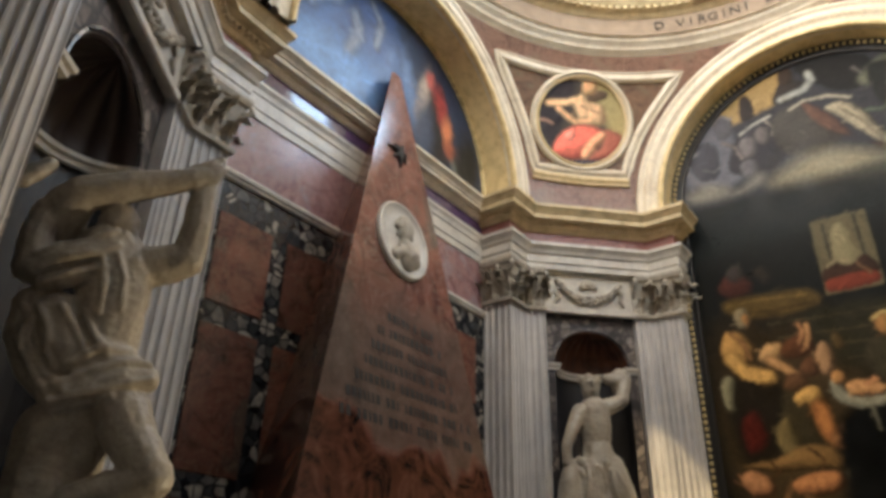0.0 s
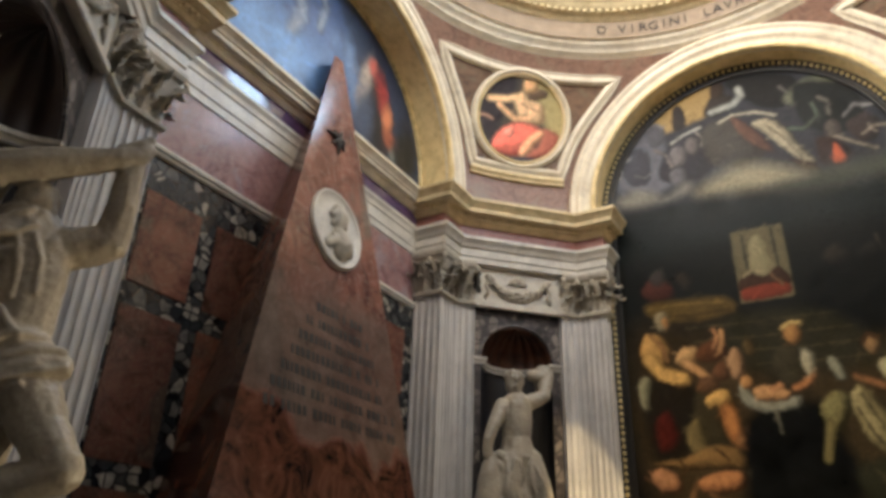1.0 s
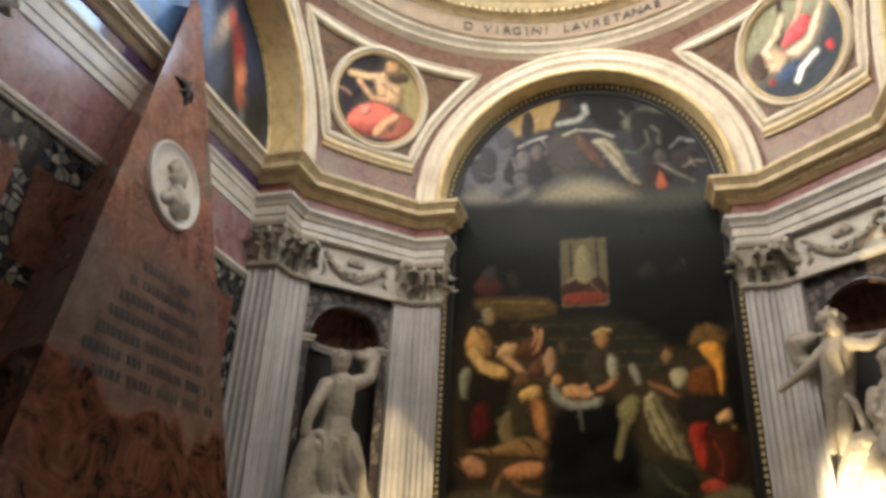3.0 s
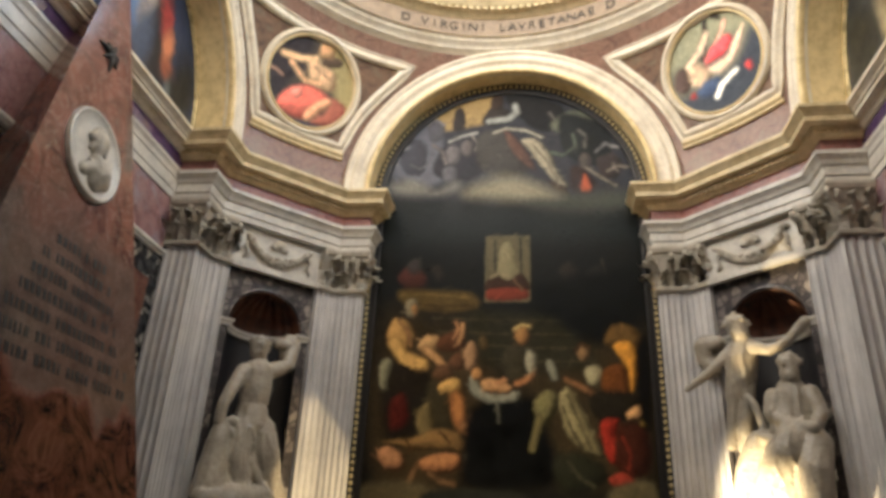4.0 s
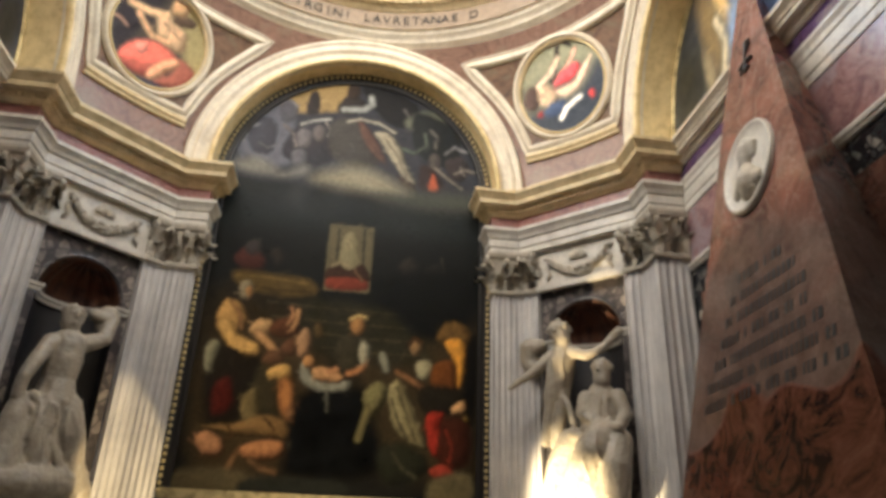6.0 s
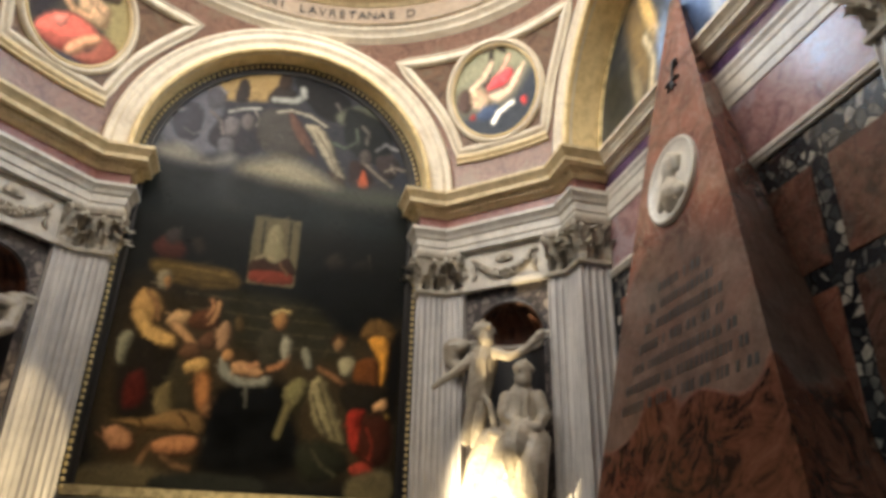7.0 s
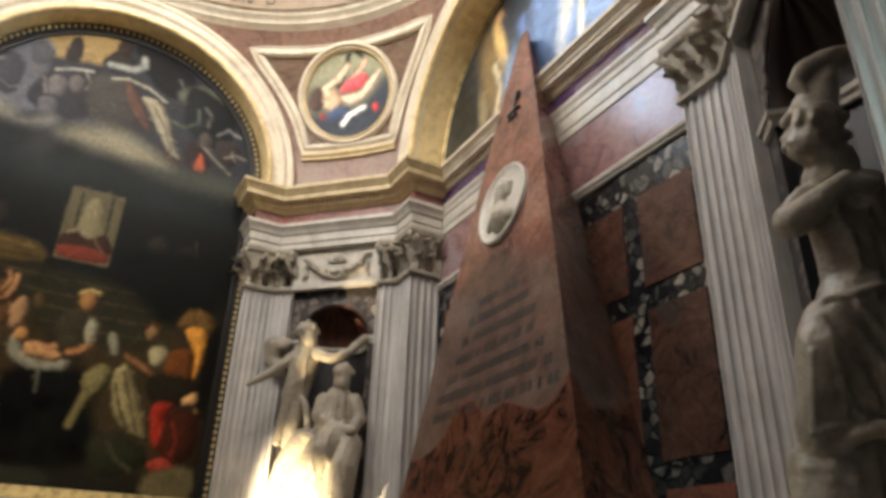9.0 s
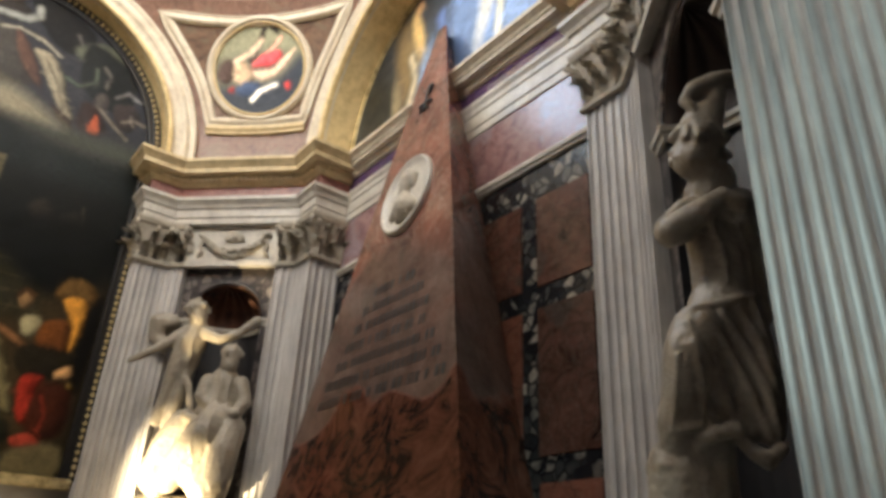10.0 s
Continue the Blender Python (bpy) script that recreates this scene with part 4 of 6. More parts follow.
p.stroke((96, 92, 94), .05, 0.9, (0.55, 7.44), (0.65, 7.29), (0.60, 7.16))
p.shape((84, 80, 80), .05, .3, (-0.41, 7.09), (-0.18, 7.18), (0.13, 6.98), (0.27, 6.54), (-0.16, 6.45), (-0.41, 6.67))
p.stroke((166, 160, 152), .05, 0.9, (-0.21, 7.14), (-0.03, 7.20), (0.22, 7.17), (0.45, 7.04))
p.shape((112, 82, 74), .02, .5, (-0.06, 7.17), (0.07, 7.09), (0.27, 6.78), (0.36, 6.54), (0.21, 6.62), (0.03, 6.87))
p.shape((178, 168, 152), .02, .8, (0.17, 7.00), (0.36, 7.02), (0.54, 6.82), (0.66, 6.49), (0.78, 6.26), (0.63, 6.31), (0.45, 6.57), (0.30, 6.82))
p.stroke((120, 112, 100), .025, 0.9, (0.30, 6.96), (0.48, 6.71), (0.65, 6.35))
p.shape((72, 56, 50), .02, .4, (0.50, 6.38), (0.72, 6.28), (0.79, 6.14), (0.63, 6.21))
p.shape((118, 122, 110), .06, 0, (0.57, 7.24), (0.82, 7.44), (1.10, 7.44), (1.17, 7.31), (0.90, 7.20), (0.71, 7.11))
p.shape((36, 38, 40), .04, .3, (0.71, 7.39), (1.13, 7.29), (1.36, 7.02), (1.29, 6.61), (0.95, 6.61), (0.72, 6.87))
p.stroke((92, 102, 94), .05, 0.9, (0.55, 6.80), (0.74, 6.75), (0.89, 6.89), (0.86, 7.07))
p.stroke((104, 100, 98), .05, 0.9, (0.93, 7.14), (1.03, 7.05), (1.01, 6.87))
p.stroke((132, 130, 138), .05, 0.9, (1.15, 6.78), (1.27, 6.91), (1.43, 6.85))
p.shape((92, 84, 84), .02, .5, (0.93, 6.70), (1.02, 6.78), (1.10, 6.67), (1.05, 6.52), (0.94, 6.54))
p.shape((70, 60, 62), .03, .4, (1.15, 6.67), (1.34, 6.76), (1.48, 6.63), (1.40, 6.38), (1.22, 6.43))
p.stroke((144, 134, 128), .05, 0.9, (1.02, 6.54), (1.22, 6.38), (1.38, 6.27))
p.stroke((134, 124, 120), .05, 0.9, (1.29, 6.49), (1.41, 6.56), (1.54, 6.54))
p.shape((60, 40, 38), .05, .2, (0.81, 6.54), (0.96, 6.56), (1.14, 6.32), (1.06, 6.16), (0.84, 6.20))
p.shape((214, 102, 52), .02, .3, (0.95, 6.20), (0.96, 6.35), (1.00, 6.45), (1.05, 6.32), (1.07, 6.20))
p.shape((150, 146, 142), .14, 0, (-1.58, 6.34), (-1.37, 6.44), (-1.16, 6.38), (-0.95, 6.25), (-0.69, 6.38), (-0.69, 6.27), (-0.97, 6.19), (-1.43, 6.22))
p.shape((168, 160, 142), .2, 0, (-0.58, 6.19), (-0.38, 6.34), (-0.07, 6.44), (0.23, 6.38), (0.53, 6.23), (0.69, 6.09), (0.22, 6.08), (-0.30, 6.11))
p.shape((92, 95, 90), .24, 0, (0.29, 6.01), (0.88, 6.15), (1.49, 6.16), (1.54, 5.93), (0.88, 5.83))
p.shape((40, 46, 50), .3, 0, (-1.60, 6.03), (-0.52, 6.09), (0.51, 5.93), (1.56, 5.85), (1.57, 5.39), (-1.50, 5.36))
p.shape((27, 29, 29), .3, 0, (-1.62, 5.36), (1.58, 5.39), (1.59, 4.50), (-1.59, 4.44))
p.shape((60, 49, 34), .3, 0, (-1.58, 4.44), (-0.86, 4.56), (0.92, 4.20), (1.60, 4.36), (1.60, 3.17), (1.50, 2.56), (-0.10, 2.62), (-1.42, 2.52))
p.shape((76, 62, 42), .2, 0, (-1.50, 3.88), (-0.84, 4.17), (-0.21, 3.90), (-0.25, 3.11), (-0.73, 2.60), (-1.43, 2.58))
p.shape((70, 58, 40), .2, 0, (0.25, 3.91), (0.92, 4.07), (1.44, 3.94), (1.45, 2.79), (0.77, 2.65), (0.33, 3.13))
p.shape((116, 108, 86), 0.012, 0, (-0.28, 5.58), (0.28, 5.58), (0.28, 4.68), (-0.28, 4.68))
p.shape((150, 140, 112), .02, .3, (-0.10, 5.36), (-0.00, 5.50), (0.10, 5.36), (0.13, 4.92), (-0.11, 4.91))
p.stroke((72, 66, 54), .03, 0.9, (-0.16, 5.52), (-0.15, 4.91))
p.stroke((72, 66, 54), .03, 0.9, (0.16, 5.52), (0.17, 4.92))
p.shape((72, 50, 40), .02, .4, (-0.26, 4.82), (-0.19, 5.05), (0.01, 4.97), (0.17, 5.05), (0.26, 4.83))
p.shape((140, 64, 48), .02, .4, (-0.22, 4.85), (0.20, 4.86), (0.22, 4.72), (-0.22, 4.71))
p.stroke((160, 146, 118), .04, 0.9, (-0.21, 5.00), (-0.12, 5.06), (0.01, 5.02))
p.stroke((120, 90, 66), .04, 0.9, (0.08, 4.97), (0.18, 4.84))
p.shape((92, 50, 44), .05, .3, (-1.38, 5.01), (-1.26, 5.16), (-1.07, 5.10), (-1.02, 4.93), (-1.24, 4.88))
p.shape((70, 64, 64), .04, .3, (-1.27, 5.19), (-1.17, 5.28), (-1.08, 5.19), (-1.11, 5.07), (-1.22, 5.08))
p.shape((56, 48, 46), .05, .3, (-0.97, 5.13), (-0.86, 5.19), (-0.79, 5.07), (-0.86, 4.95))
p.shape((54, 48, 46), .05, .3, (0.62, 5.07), (0.76, 5.21), (0.88, 5.03), (0.78, 4.89))
p.shape((50, 46, 44), .05, .3, (0.93, 5.03), (1.11, 5.16), (1.24, 4.98), (1.07, 4.87))
p.stroke((60, 54, 50), .05, 0.9, (1.15, 5.23), (1.21, 4.93))
p.shape((106, 86, 46), .06, 0, (-1.34, 4.85), (-0.88, 4.84), (-0.44, 4.80), (-0.37, 4.61), (-0.86, 4.56), (-1.30, 4.68))
p.stroke((130, 106, 58), .03, 0.9, (-1.33, 4.78), (-0.95, 4.79), (-0.46, 4.74))
p.stroke((84, 66, 36), .03, 0.9, (-1.22, 4.67), (-0.83, 4.63), (-0.41, 4.64))
p.shape((56, 52, 39), .15, 0, (-0.45, 4.55), (0.65, 4.47), (0.97, 4.18), (0.88, 3.86), (-0.15, 3.87), (-0.51, 4.20))
p.stroke((74, 68, 50), .035, 0.9, (-0.93, 4.48), (-0.17, 4.45), (0.62, 4.44))
p.stroke((74, 68, 50), .035, 0.9, (-0.85, 4.31), (-0.16, 4.28), (0.79, 4.27))
p.stroke((74, 68, 50), .035, 0.9, (-0.36, 4.14), (0.32, 4.11), (0.92, 4.11))
p.stroke((70, 64, 47), .035, 0.9, (-0.22, 3.97), (0.38, 3.94), (1.04, 3.95))
p.shape((18, 20, 20), .15, 0, (0.38, 4.88), (1.50, 5.07), (1.56, 4.46), (1.18, 4.18), (0.75, 4.29))
p.shape((44, 36, 27), .1, .2, (-1.46, 3.90), (-0.95, 3.85), (-0.84, 3.48), (-1.05, 3.06), (-1.41, 3.05))
p.shape((98, 34, 25), .05, .4, (-1.36, 3.44), (-1.20, 3.54), (-1.15, 3.22), (-1.33, 3.13))
p.shape((202, 156, 92), .025, .8, (-1.46, 4.30), (-1.38, 4.47), (-1.22, 4.43), (-1.10, 4.25), (-1.16, 4.08), (-1.30, 4.00), (-1.43, 4.13))
p.shape((150, 136, 112), .02, .6, (-1.27, 4.59), (-1.24, 4.71), (-1.14, 4.73), (-1.09, 4.63), (-1.11, 4.51), (-1.19, 4.48))
p.shape((176, 128, 80), .015, .6, (-1.19, 4.61), (-1.13, 4.66), (-1.10, 4.57), (-1.14, 4.49))
p.stroke((218, 172, 102), .16, 0.9, (-1.37, 4.16), (-1.25, 3.99), (-1.01, 3.90))
p.stroke((150, 110, 70), .05, 0.9, (-1.33, 4.45), (-1.21, 4.30), (-1.16, 4.12))
p.shape((196, 156, 110), .02, .7, (-1.08, 4.12), (-0.98, 4.26), (-0.82, 4.25), (-0.80, 4.14), (-0.91, 4.03), (-1.02, 4.04))
p.stroke((186, 142, 98), .11, 0.9, (-0.97, 4.08), (-0.84, 3.97), (-0.74, 3.86))
p.shape((152, 146, 122), .02, .6, (-1.53, 3.81), (-1.49, 3.96), (-1.37, 3.93), (-1.40, 3.74), (-1.43, 3.59), (-1.50, 3.63))
p.shape((104, 66, 42), .03, .5, (-0.84, 4.18), (-0.72, 4.30), (-0.54, 4.26), (-0.51, 4.11), (-0.67, 4.05), (-0.81, 4.08))
p.stroke((190, 142, 98), .06, 0.9, (-0.59, 4.16), (-0.54, 4.29), (-0.54, 4.40))
p.stroke((180, 130, 90), .05, 0.9, (-0.64, 4.23), (-0.59, 4.33), (-0.62, 4.42))
p.shape((172, 134, 102), .02, .7, (-0.52, 4.05), (-0.45, 4.18), (-0.37, 4.15), (-0.34, 3.97), (-0.41, 3.82), (-0.51, 3.88))
p.shape((110, 76, 54), .025, .6, (-0.69, 3.93), (-0.61, 4.05), (-0.51, 3.99), (-0.51, 3.87), (-0.61, 3.83))
p.shape((98, 80, 54), .02, .5, (-0.33, 4.18), (-0.30, 4.26), (-0.24, 4.22), (-0.23, 4.10), (-0.30, 4.08))
p.shape((66, 58, 41), .05, .4, (-0.91, 3.70), (-0.69, 3.82), (-0.48, 3.61), (-0.51, 3.35), (-0.62, 3.08), (-0.83, 3.15), (-0.93, 3.42))
p.shape((204, 162, 96), .02, .8, (-0.81, 3.63), (-0.69, 3.73), (-0.55, 3.71), (-0.51, 3.56), (-0.55, 3.44), (-0.65, 3.53), (-0.76, 3.55))
p.shape((112, 80, 56), .03, .5, (-0.88, 3.75), (-0.82, 3.89), (-0.67, 3.88), (-0.64, 3.76), (-0.77, 3.70))
p.stroke((182, 122, 70), .17, 0.9, (-0.59, 3.50), (-0.55, 3.28), (-0.48, 3.17))
p.stroke((190, 136, 90), .12, 0.9, (-0.48, 3.18), (-0.30, 3.06), (-0.18, 2.94))
p.shape((152, 118, 96), .02, .5, (-0.44, 3.30), (-0.36, 3.33), (-0.31, 3.25), (-0.34, 3.17), (-0.42, 3.20))
p.shape((122, 106, 72), .03, .7, (-1.04, 3.32), (-0.89, 3.43), (-0.82, 3.08), (-1.00, 3.07))
p.shape((140, 108, 66), .03, .8, (-1.42, 2.99), (-1.08, 3.04), (-0.76, 3.15), (-0.49, 3.06), (-0.43, 2.88), (-0.72, 2.90), (-1.14, 2.91))
p.shape((194, 138, 98), .02, .9, (-1.47, 2.86), (-1.35, 2.94), (-1.16, 2.84), (-1.16, 2.69), (-1.36, 2.68))
p.shape((178, 122, 80), .02, .9, (-0.97, 2.79), (-0.75, 2.87), (-0.51, 2.86), (-0.53, 2.70), (-0.80, 2.64), (-0.95, 2.69))
p.stroke((84, 60, 38), .025, 0.9, (-0.77, 3.12), (-0.64, 3.00), (-0.67, 2.90))
p.stroke((84, 60, 38), .025, 0.9, (-1.15, 3.02), (-1.07, 2.91), (-1.16, 2.84))
p.shape((146, 136, 116), .02, .6, (-0.47, 2.87), (-0.37, 2.92), (-0.26, 2.88), (-0.31, 2.79), (-0.44, 2.78))
p.stroke((124, 92, 62), .08, 0.9, (-1.01, 2.74), (-1.05, 2.64), (-1.09, 2.54))
p.stroke((112, 84, 58), .08, 0.9, (-0.86, 2.65), (-0.73, 2.57), (-0.58, 2.55))
p.shape((14, 14, 13), .12, 0, (-0.41, 3.40), (0.32, 3.52), (0.47, 3.13), (0.55, 2.59), (-0.35, 2.51), (-0.50, 2.72))
p.shape((152, 150, 140), .02, .6, (-0.44, 3.71), (-0.37, 3.83), (-0.31, 3.63), (-0.11, 3.56), (0.14, 3.59), (0.10, 3.47), (-0.20, 3.45), (-0.39, 3.55))
p.shape((204, 154, 108), .02, .9, (-0.29, 3.71), (-0.14, 3.73), (0.07, 3.64), (0.01, 3.55), (-0.19, 3.56), (-0.28, 3.60))
p.shape((188, 138, 88), .015, .7, (-0.42, 3.79), (-0.37, 3.86), (-0.29, 3.82), (-0.29, 3.74), (-0.38, 3.71))
p.stroke((204, 146, 104), .07, 0.9, (-0.10, 3.69), (0.03, 3.75), (0.15, 3.70))
p.stroke((100, 98, 90), .04, 0.9, (-0.11, 3.46), (-0.09, 3.23))
p.shape((70, 64, 50), .03, .5, (-0.07, 3.91), (-0.02, 4.10), (0.13, 4.16), (0.26, 4.05), (0.24, 3.70), (0.03, 3.68))
p.shape((172, 126, 78), .015, .7, (0.10, 4.23), (0.12, 4.34), (0.23, 4.36), (0.27, 4.25), (0.22, 4.15), (0.14, 4.15))
p.stroke((186, 160, 108), .05, 0.9, (0.08, 4.33), (0.16, 4.39), (0.26, 4.38))
p.shape((168, 162, 146), .02, .7, (0.24, 4.09), (0.33, 4.03), (0.34, 3.85), (0.28, 3.77), (0.21, 3.91))
p.stroke((166, 114, 74), .08, 0.9, (0.29, 3.78), (0.20, 3.71), (0.11, 3.68))
p.shape((142, 140, 128), .015, .7, (0.45, 3.89), (0.50, 3.97), (0.57, 3.89), (0.60, 3.73), (0.52, 3.72))
p.shape((128, 120, 84), .025, .8, (0.31, 3.48), (0.47, 3.61), (0.59, 3.52), (0.53, 3.31), (0.42, 3.21), (0.33, 3.32))
p.stroke((118, 108, 74), .09, 0.9, (0.36, 3.29), (0.33, 3.13), (0.28, 2.94))
p.shape((152, 140, 106), .025, .9, (0.59, 3.52), (0.71, 3.63), (0.85, 3.46), (0.95, 3.20), (1.07, 2.88), (0.88, 2.91), (0.67, 3.12))
p.stroke((92, 84, 62), .03, 0.9, (0.69, 3.55), (0.80, 3.27), (0.93, 2.96))
p.stroke((96, 86, 64), .03, 0.9, (0.76, 3.59), (0.89, 3.30), (1.02, 2.96))
p.stroke((84, 76, 58), .03, 0.9, (0.63, 3.42), (0.72, 3.17), (0.83, 2.98))
p.shape((48, 48, 38), .06, .5, (0.56, 2.88), (0.91, 2.90), (1.10, 2.65), (0.70, 2.46), (0.52, 2.65))
p.stroke((70, 68, 54), .06, 0.9, (0.67, 2.83), (0.80, 2.65), (0.95, 2.56))
p.shape((152, 120, 86), .02, .7, (0.80, 4.05), (0.85, 4.15), (0.94, 4.12), (0.95, 4.01), (0.87, 3.94))
p.stroke((90, 64, 42), .05, 0.9, (0.80, 4.08), (0.86, 4.16), (0.95, 4.12))
p.shape((178, 168, 138), .02, .8, (0.90, 3.85), (1.03, 3.90), (1.12, 3.77), (1.02, 3.65), (0.92, 3.70))
p.stroke((144, 102, 68), .08, 0.9, (0.68, 3.73), (0.83, 3.66), (0.98, 3.56))
p.shape((122, 92, 50), .04, .5, (1.13, 4.18), (1.24, 4.39), (1.46, 4.37), (1.56, 4.18), (1.44, 4.09), (1.23, 4.13))
p.shape((122, 72, 30), .03, .6, (1.09, 3.83), (1.33, 3.92), (1.40, 3.66), (1.35, 3.53), (1.10, 3.59))
p.shape((234, 164, 48), .02, .7, (1.23, 4.13), (1.42, 4.19), (1.50, 4.01), (1.47, 3.74), (1.40, 3.59), (1.37, 3.86))
p.shape((44, 38, 29), .05, .3, (0.96, 3.58), (1.43, 3.57), (1.43, 3.34), (1.15, 3.23), (0.98, 3.33))
p.shape((168, 46, 28), .025, .7, (1.05, 3.26), (1.25, 3.29), (1.22, 3.12), (1.34, 2.91), (1.15, 2.80), (1.06, 3.01))
p.shape((222, 172, 122), .015, .7, (1.33, 3.36), (1.50, 3.46), (1.55, 3.35), (1.38, 3.29))
p.shape((208, 172, 92), .015, .5, (1.48, 3.26), (1.55, 3.30), (1.55, 3.23), (1.49, 3.21))
p.shape((76, 38, 25), .05, .5, (1.23, 3.21), (1.53, 3.19), (1.53, 2.74), (1.21, 2.71))
p.stroke((120, 44, 28), .05, 0.9, (1.27, 3.10), (1.35, 2.91), (1.32, 2.75))
p.shape((172, 64, 46), .02, .7, (1.10, 2.65), (1.26, 2.72), (1.39, 2.61), (1.19, 2.56))
p.shape((20, 18, 16), .06, 0, (1.49, 4.08), (1.62, 4.22), (1.61, 3.42), (1.56, 3.17), (1.46, 3.42))
p.shape((104, 92, 68), .08, 0, (-1.64, 2.50), (-1.04, 2.56), (-0.72, 2.47), (-0.32, 2.45), (-0.31, 2.27), (-1.63, 2.22))
p.shape((50, 50, 46), .05, 0, (-0.85, 2.47), (0.10, 2.48), (0.10, 2.28), (-0.83, 2.25))
p.shape((116, 106, 80), .06, 0, (1.13, 2.54), (1.54, 2.64), (1.57, 2.33), (1.12, 2.31))
p.brushwork(5, 600, -1.6, 1.6, 6.25, 7.75, 0.05)
p.brushwork(6, 700, -1.6, 1.6, 2.4, 4.6, 0.055)
p.brushwork(7, 200, -1.6, 1.6, 4.4, 6.3, 0.06)
p.soften(8)


def in_arch(r):
    return lambda x, z: np.where(z > ARCH_Z, np.hypot(x, z - ARCH_Z) < r, np.abs(x) < r)


altar = holder("altarpiece", "dark oil altarpiece of a birth scene in a beaded gilt frame", "painting")
part("picture", p.mesh("picture", in_arch(1.7), lambda x, z: (x, ALTAR_Y, z), OIL), OIL, altar, "darkened oil painting with many figures under clouds")
BLACK = plain("black_frame", (0.012, 0.011, 0.01), 0.35)


def frame_line(r, step):
    pts = [(-r, 2.3 + step * k) for k in range(int((ARCH_Z - 2.3) / step))]
    n = int(math.pi * r / step)
    pts += [(-r * math.cos(math.pi * k / n), ARCH_Z + r * math.sin(math.pi * k / n)) for k in range(n + 1)]
    return pts + [(-x, z) for x, z in pts[:int((ARCH_Z - 2.3) / step)]][::-1]


def frame_band(r, profile, bm=None):
    bm = bm or bmesh.new()
    rows = []
    for x, z in frame_line(1.0, 0.1):
        s = Vector((x, 0, max(0.0, z - ARCH_Z))).normalized() if abs(x) < 1 or z > ARCH_Z else Vector((math.copysign(1, x), 0, 0))
        rows.append([bm.verts.new(((s.x * q), ALTAR_Y - d, (ARCH_Z + s.z * q) if z >= ARCH_Z else z)) for q, d in profile])
    for a, b in zip(rows, rows[1:]):
        for j in range(len(profile) - 1):
            bm.faces.new((a[j], b[j], b[j + 1], a[j + 1]))
    return bm


part("frame", frame_band(1.7, [(1.63, 0.004), (1.635, 0.025), (1.655, 0.035), (1.675, 0.025), (1.695, 0.02), (1.71, 0.02), (1.712, 0.03), (1.76, 0.03), (1.765, 0.04), (1.785, 0.045), (1.79, 0.0)]), BLACK, altar, "black moulded frame", True)
part("lower_rail", box(-1.75, 1.75, ALTAR_Y - 0.05, ALTAR_Y, 2.22, 2.33, 0.012), DARKGOLD, altar, "old gilt lower rail")
BEAD = mesh_of("bead", bead_mesh(0.026), DARKGOLD, True)
for x, z in frame_line(1.737, 0.074):
    part("bead", BEAD, DARKGOLD, altar, at=Matrix.Translation((x, ALTAR_Y - 0.045, z)) @ Matrix.Diagonal((1.0, 1, 1.15, 1)))
part("altar_base", box(-1.5, 1.5, 2.75, ALTAR_Y, 0, 1.1, 0.03), WHITE, tagged(new("altar"), "white marble altar block under the painting", "altar"))


# ---- side walls: lunettes, mouldings and marble panels
def lunette_east():
    p = Canvas(-1.82, 1.82, 6.0, 7.98, 0.016, (46, 50, 58))
    # the pale blues carry the bluish window sheen as colour
    p.blob(0.9, 7.0, 0.6, 1.0, (96, 130, 190), 10, 0.8)
    p.blob(1.2, 6.6, 0.5, 0.5, (120, 150, 205), 0, 0.8)
    p.blob(0.3, 6.9, 0.25, 0.7, (84, 110, 160), -6, 0.9)
    p.blob(0.7, 6.9, 0.12, 0.6, (190, 190, 196), -14, 1.0)
    p.blob(1.35, 7.1, 0.1, 0.4, (176, 184, 200), 20, 1.0)
    p.blob(-0.7, 6.9, 0.22, 0.7, (120, 100, 66), 12, 1.0)
    p.blob(-0.5, 7.2, 0.1, 0.45, (190, 160, 104), 15, 1.0)
    p.blob(-0.3, 6.55, 0.16, 0.4, (110, 134, 172), -8, 1.0)
    p.blob(-0.9, 6.5, 0.1, 0.3, (150, 136, 110), 10, 1.0)
    p.blob(-1.25, 6.6, 0.35, 0.5, (34, 36, 34), 0, 0.7)
    p.stroke((170, 160, 140), 0.13, 1.5, (-0.6, 6.3), (-0.5, 6.6), (-0.62, 6.95))
    p.stroke((200, 198, 190), 0.117, 1.5, (0.85, 6.3), (0.9, 6.8), (0.8, 7.3))
    p.stroke((62, 84, 136), 0.208, 1.5, (-0.05, 6.2), (0.0, 6.7), (-0.08, 7.2))
    p.blob(-0.52, 7.62, 0.09, 0.1, (170, 134, 100), 0, 0.9)
    # high gain: the brightness of the window reflection goes into the colours
    p.gain = 2.2
    p.brushwork(21, 300, -1.75, 1.75, 6.05, 7.9, 0.09)
    p.soften(8)
    return p


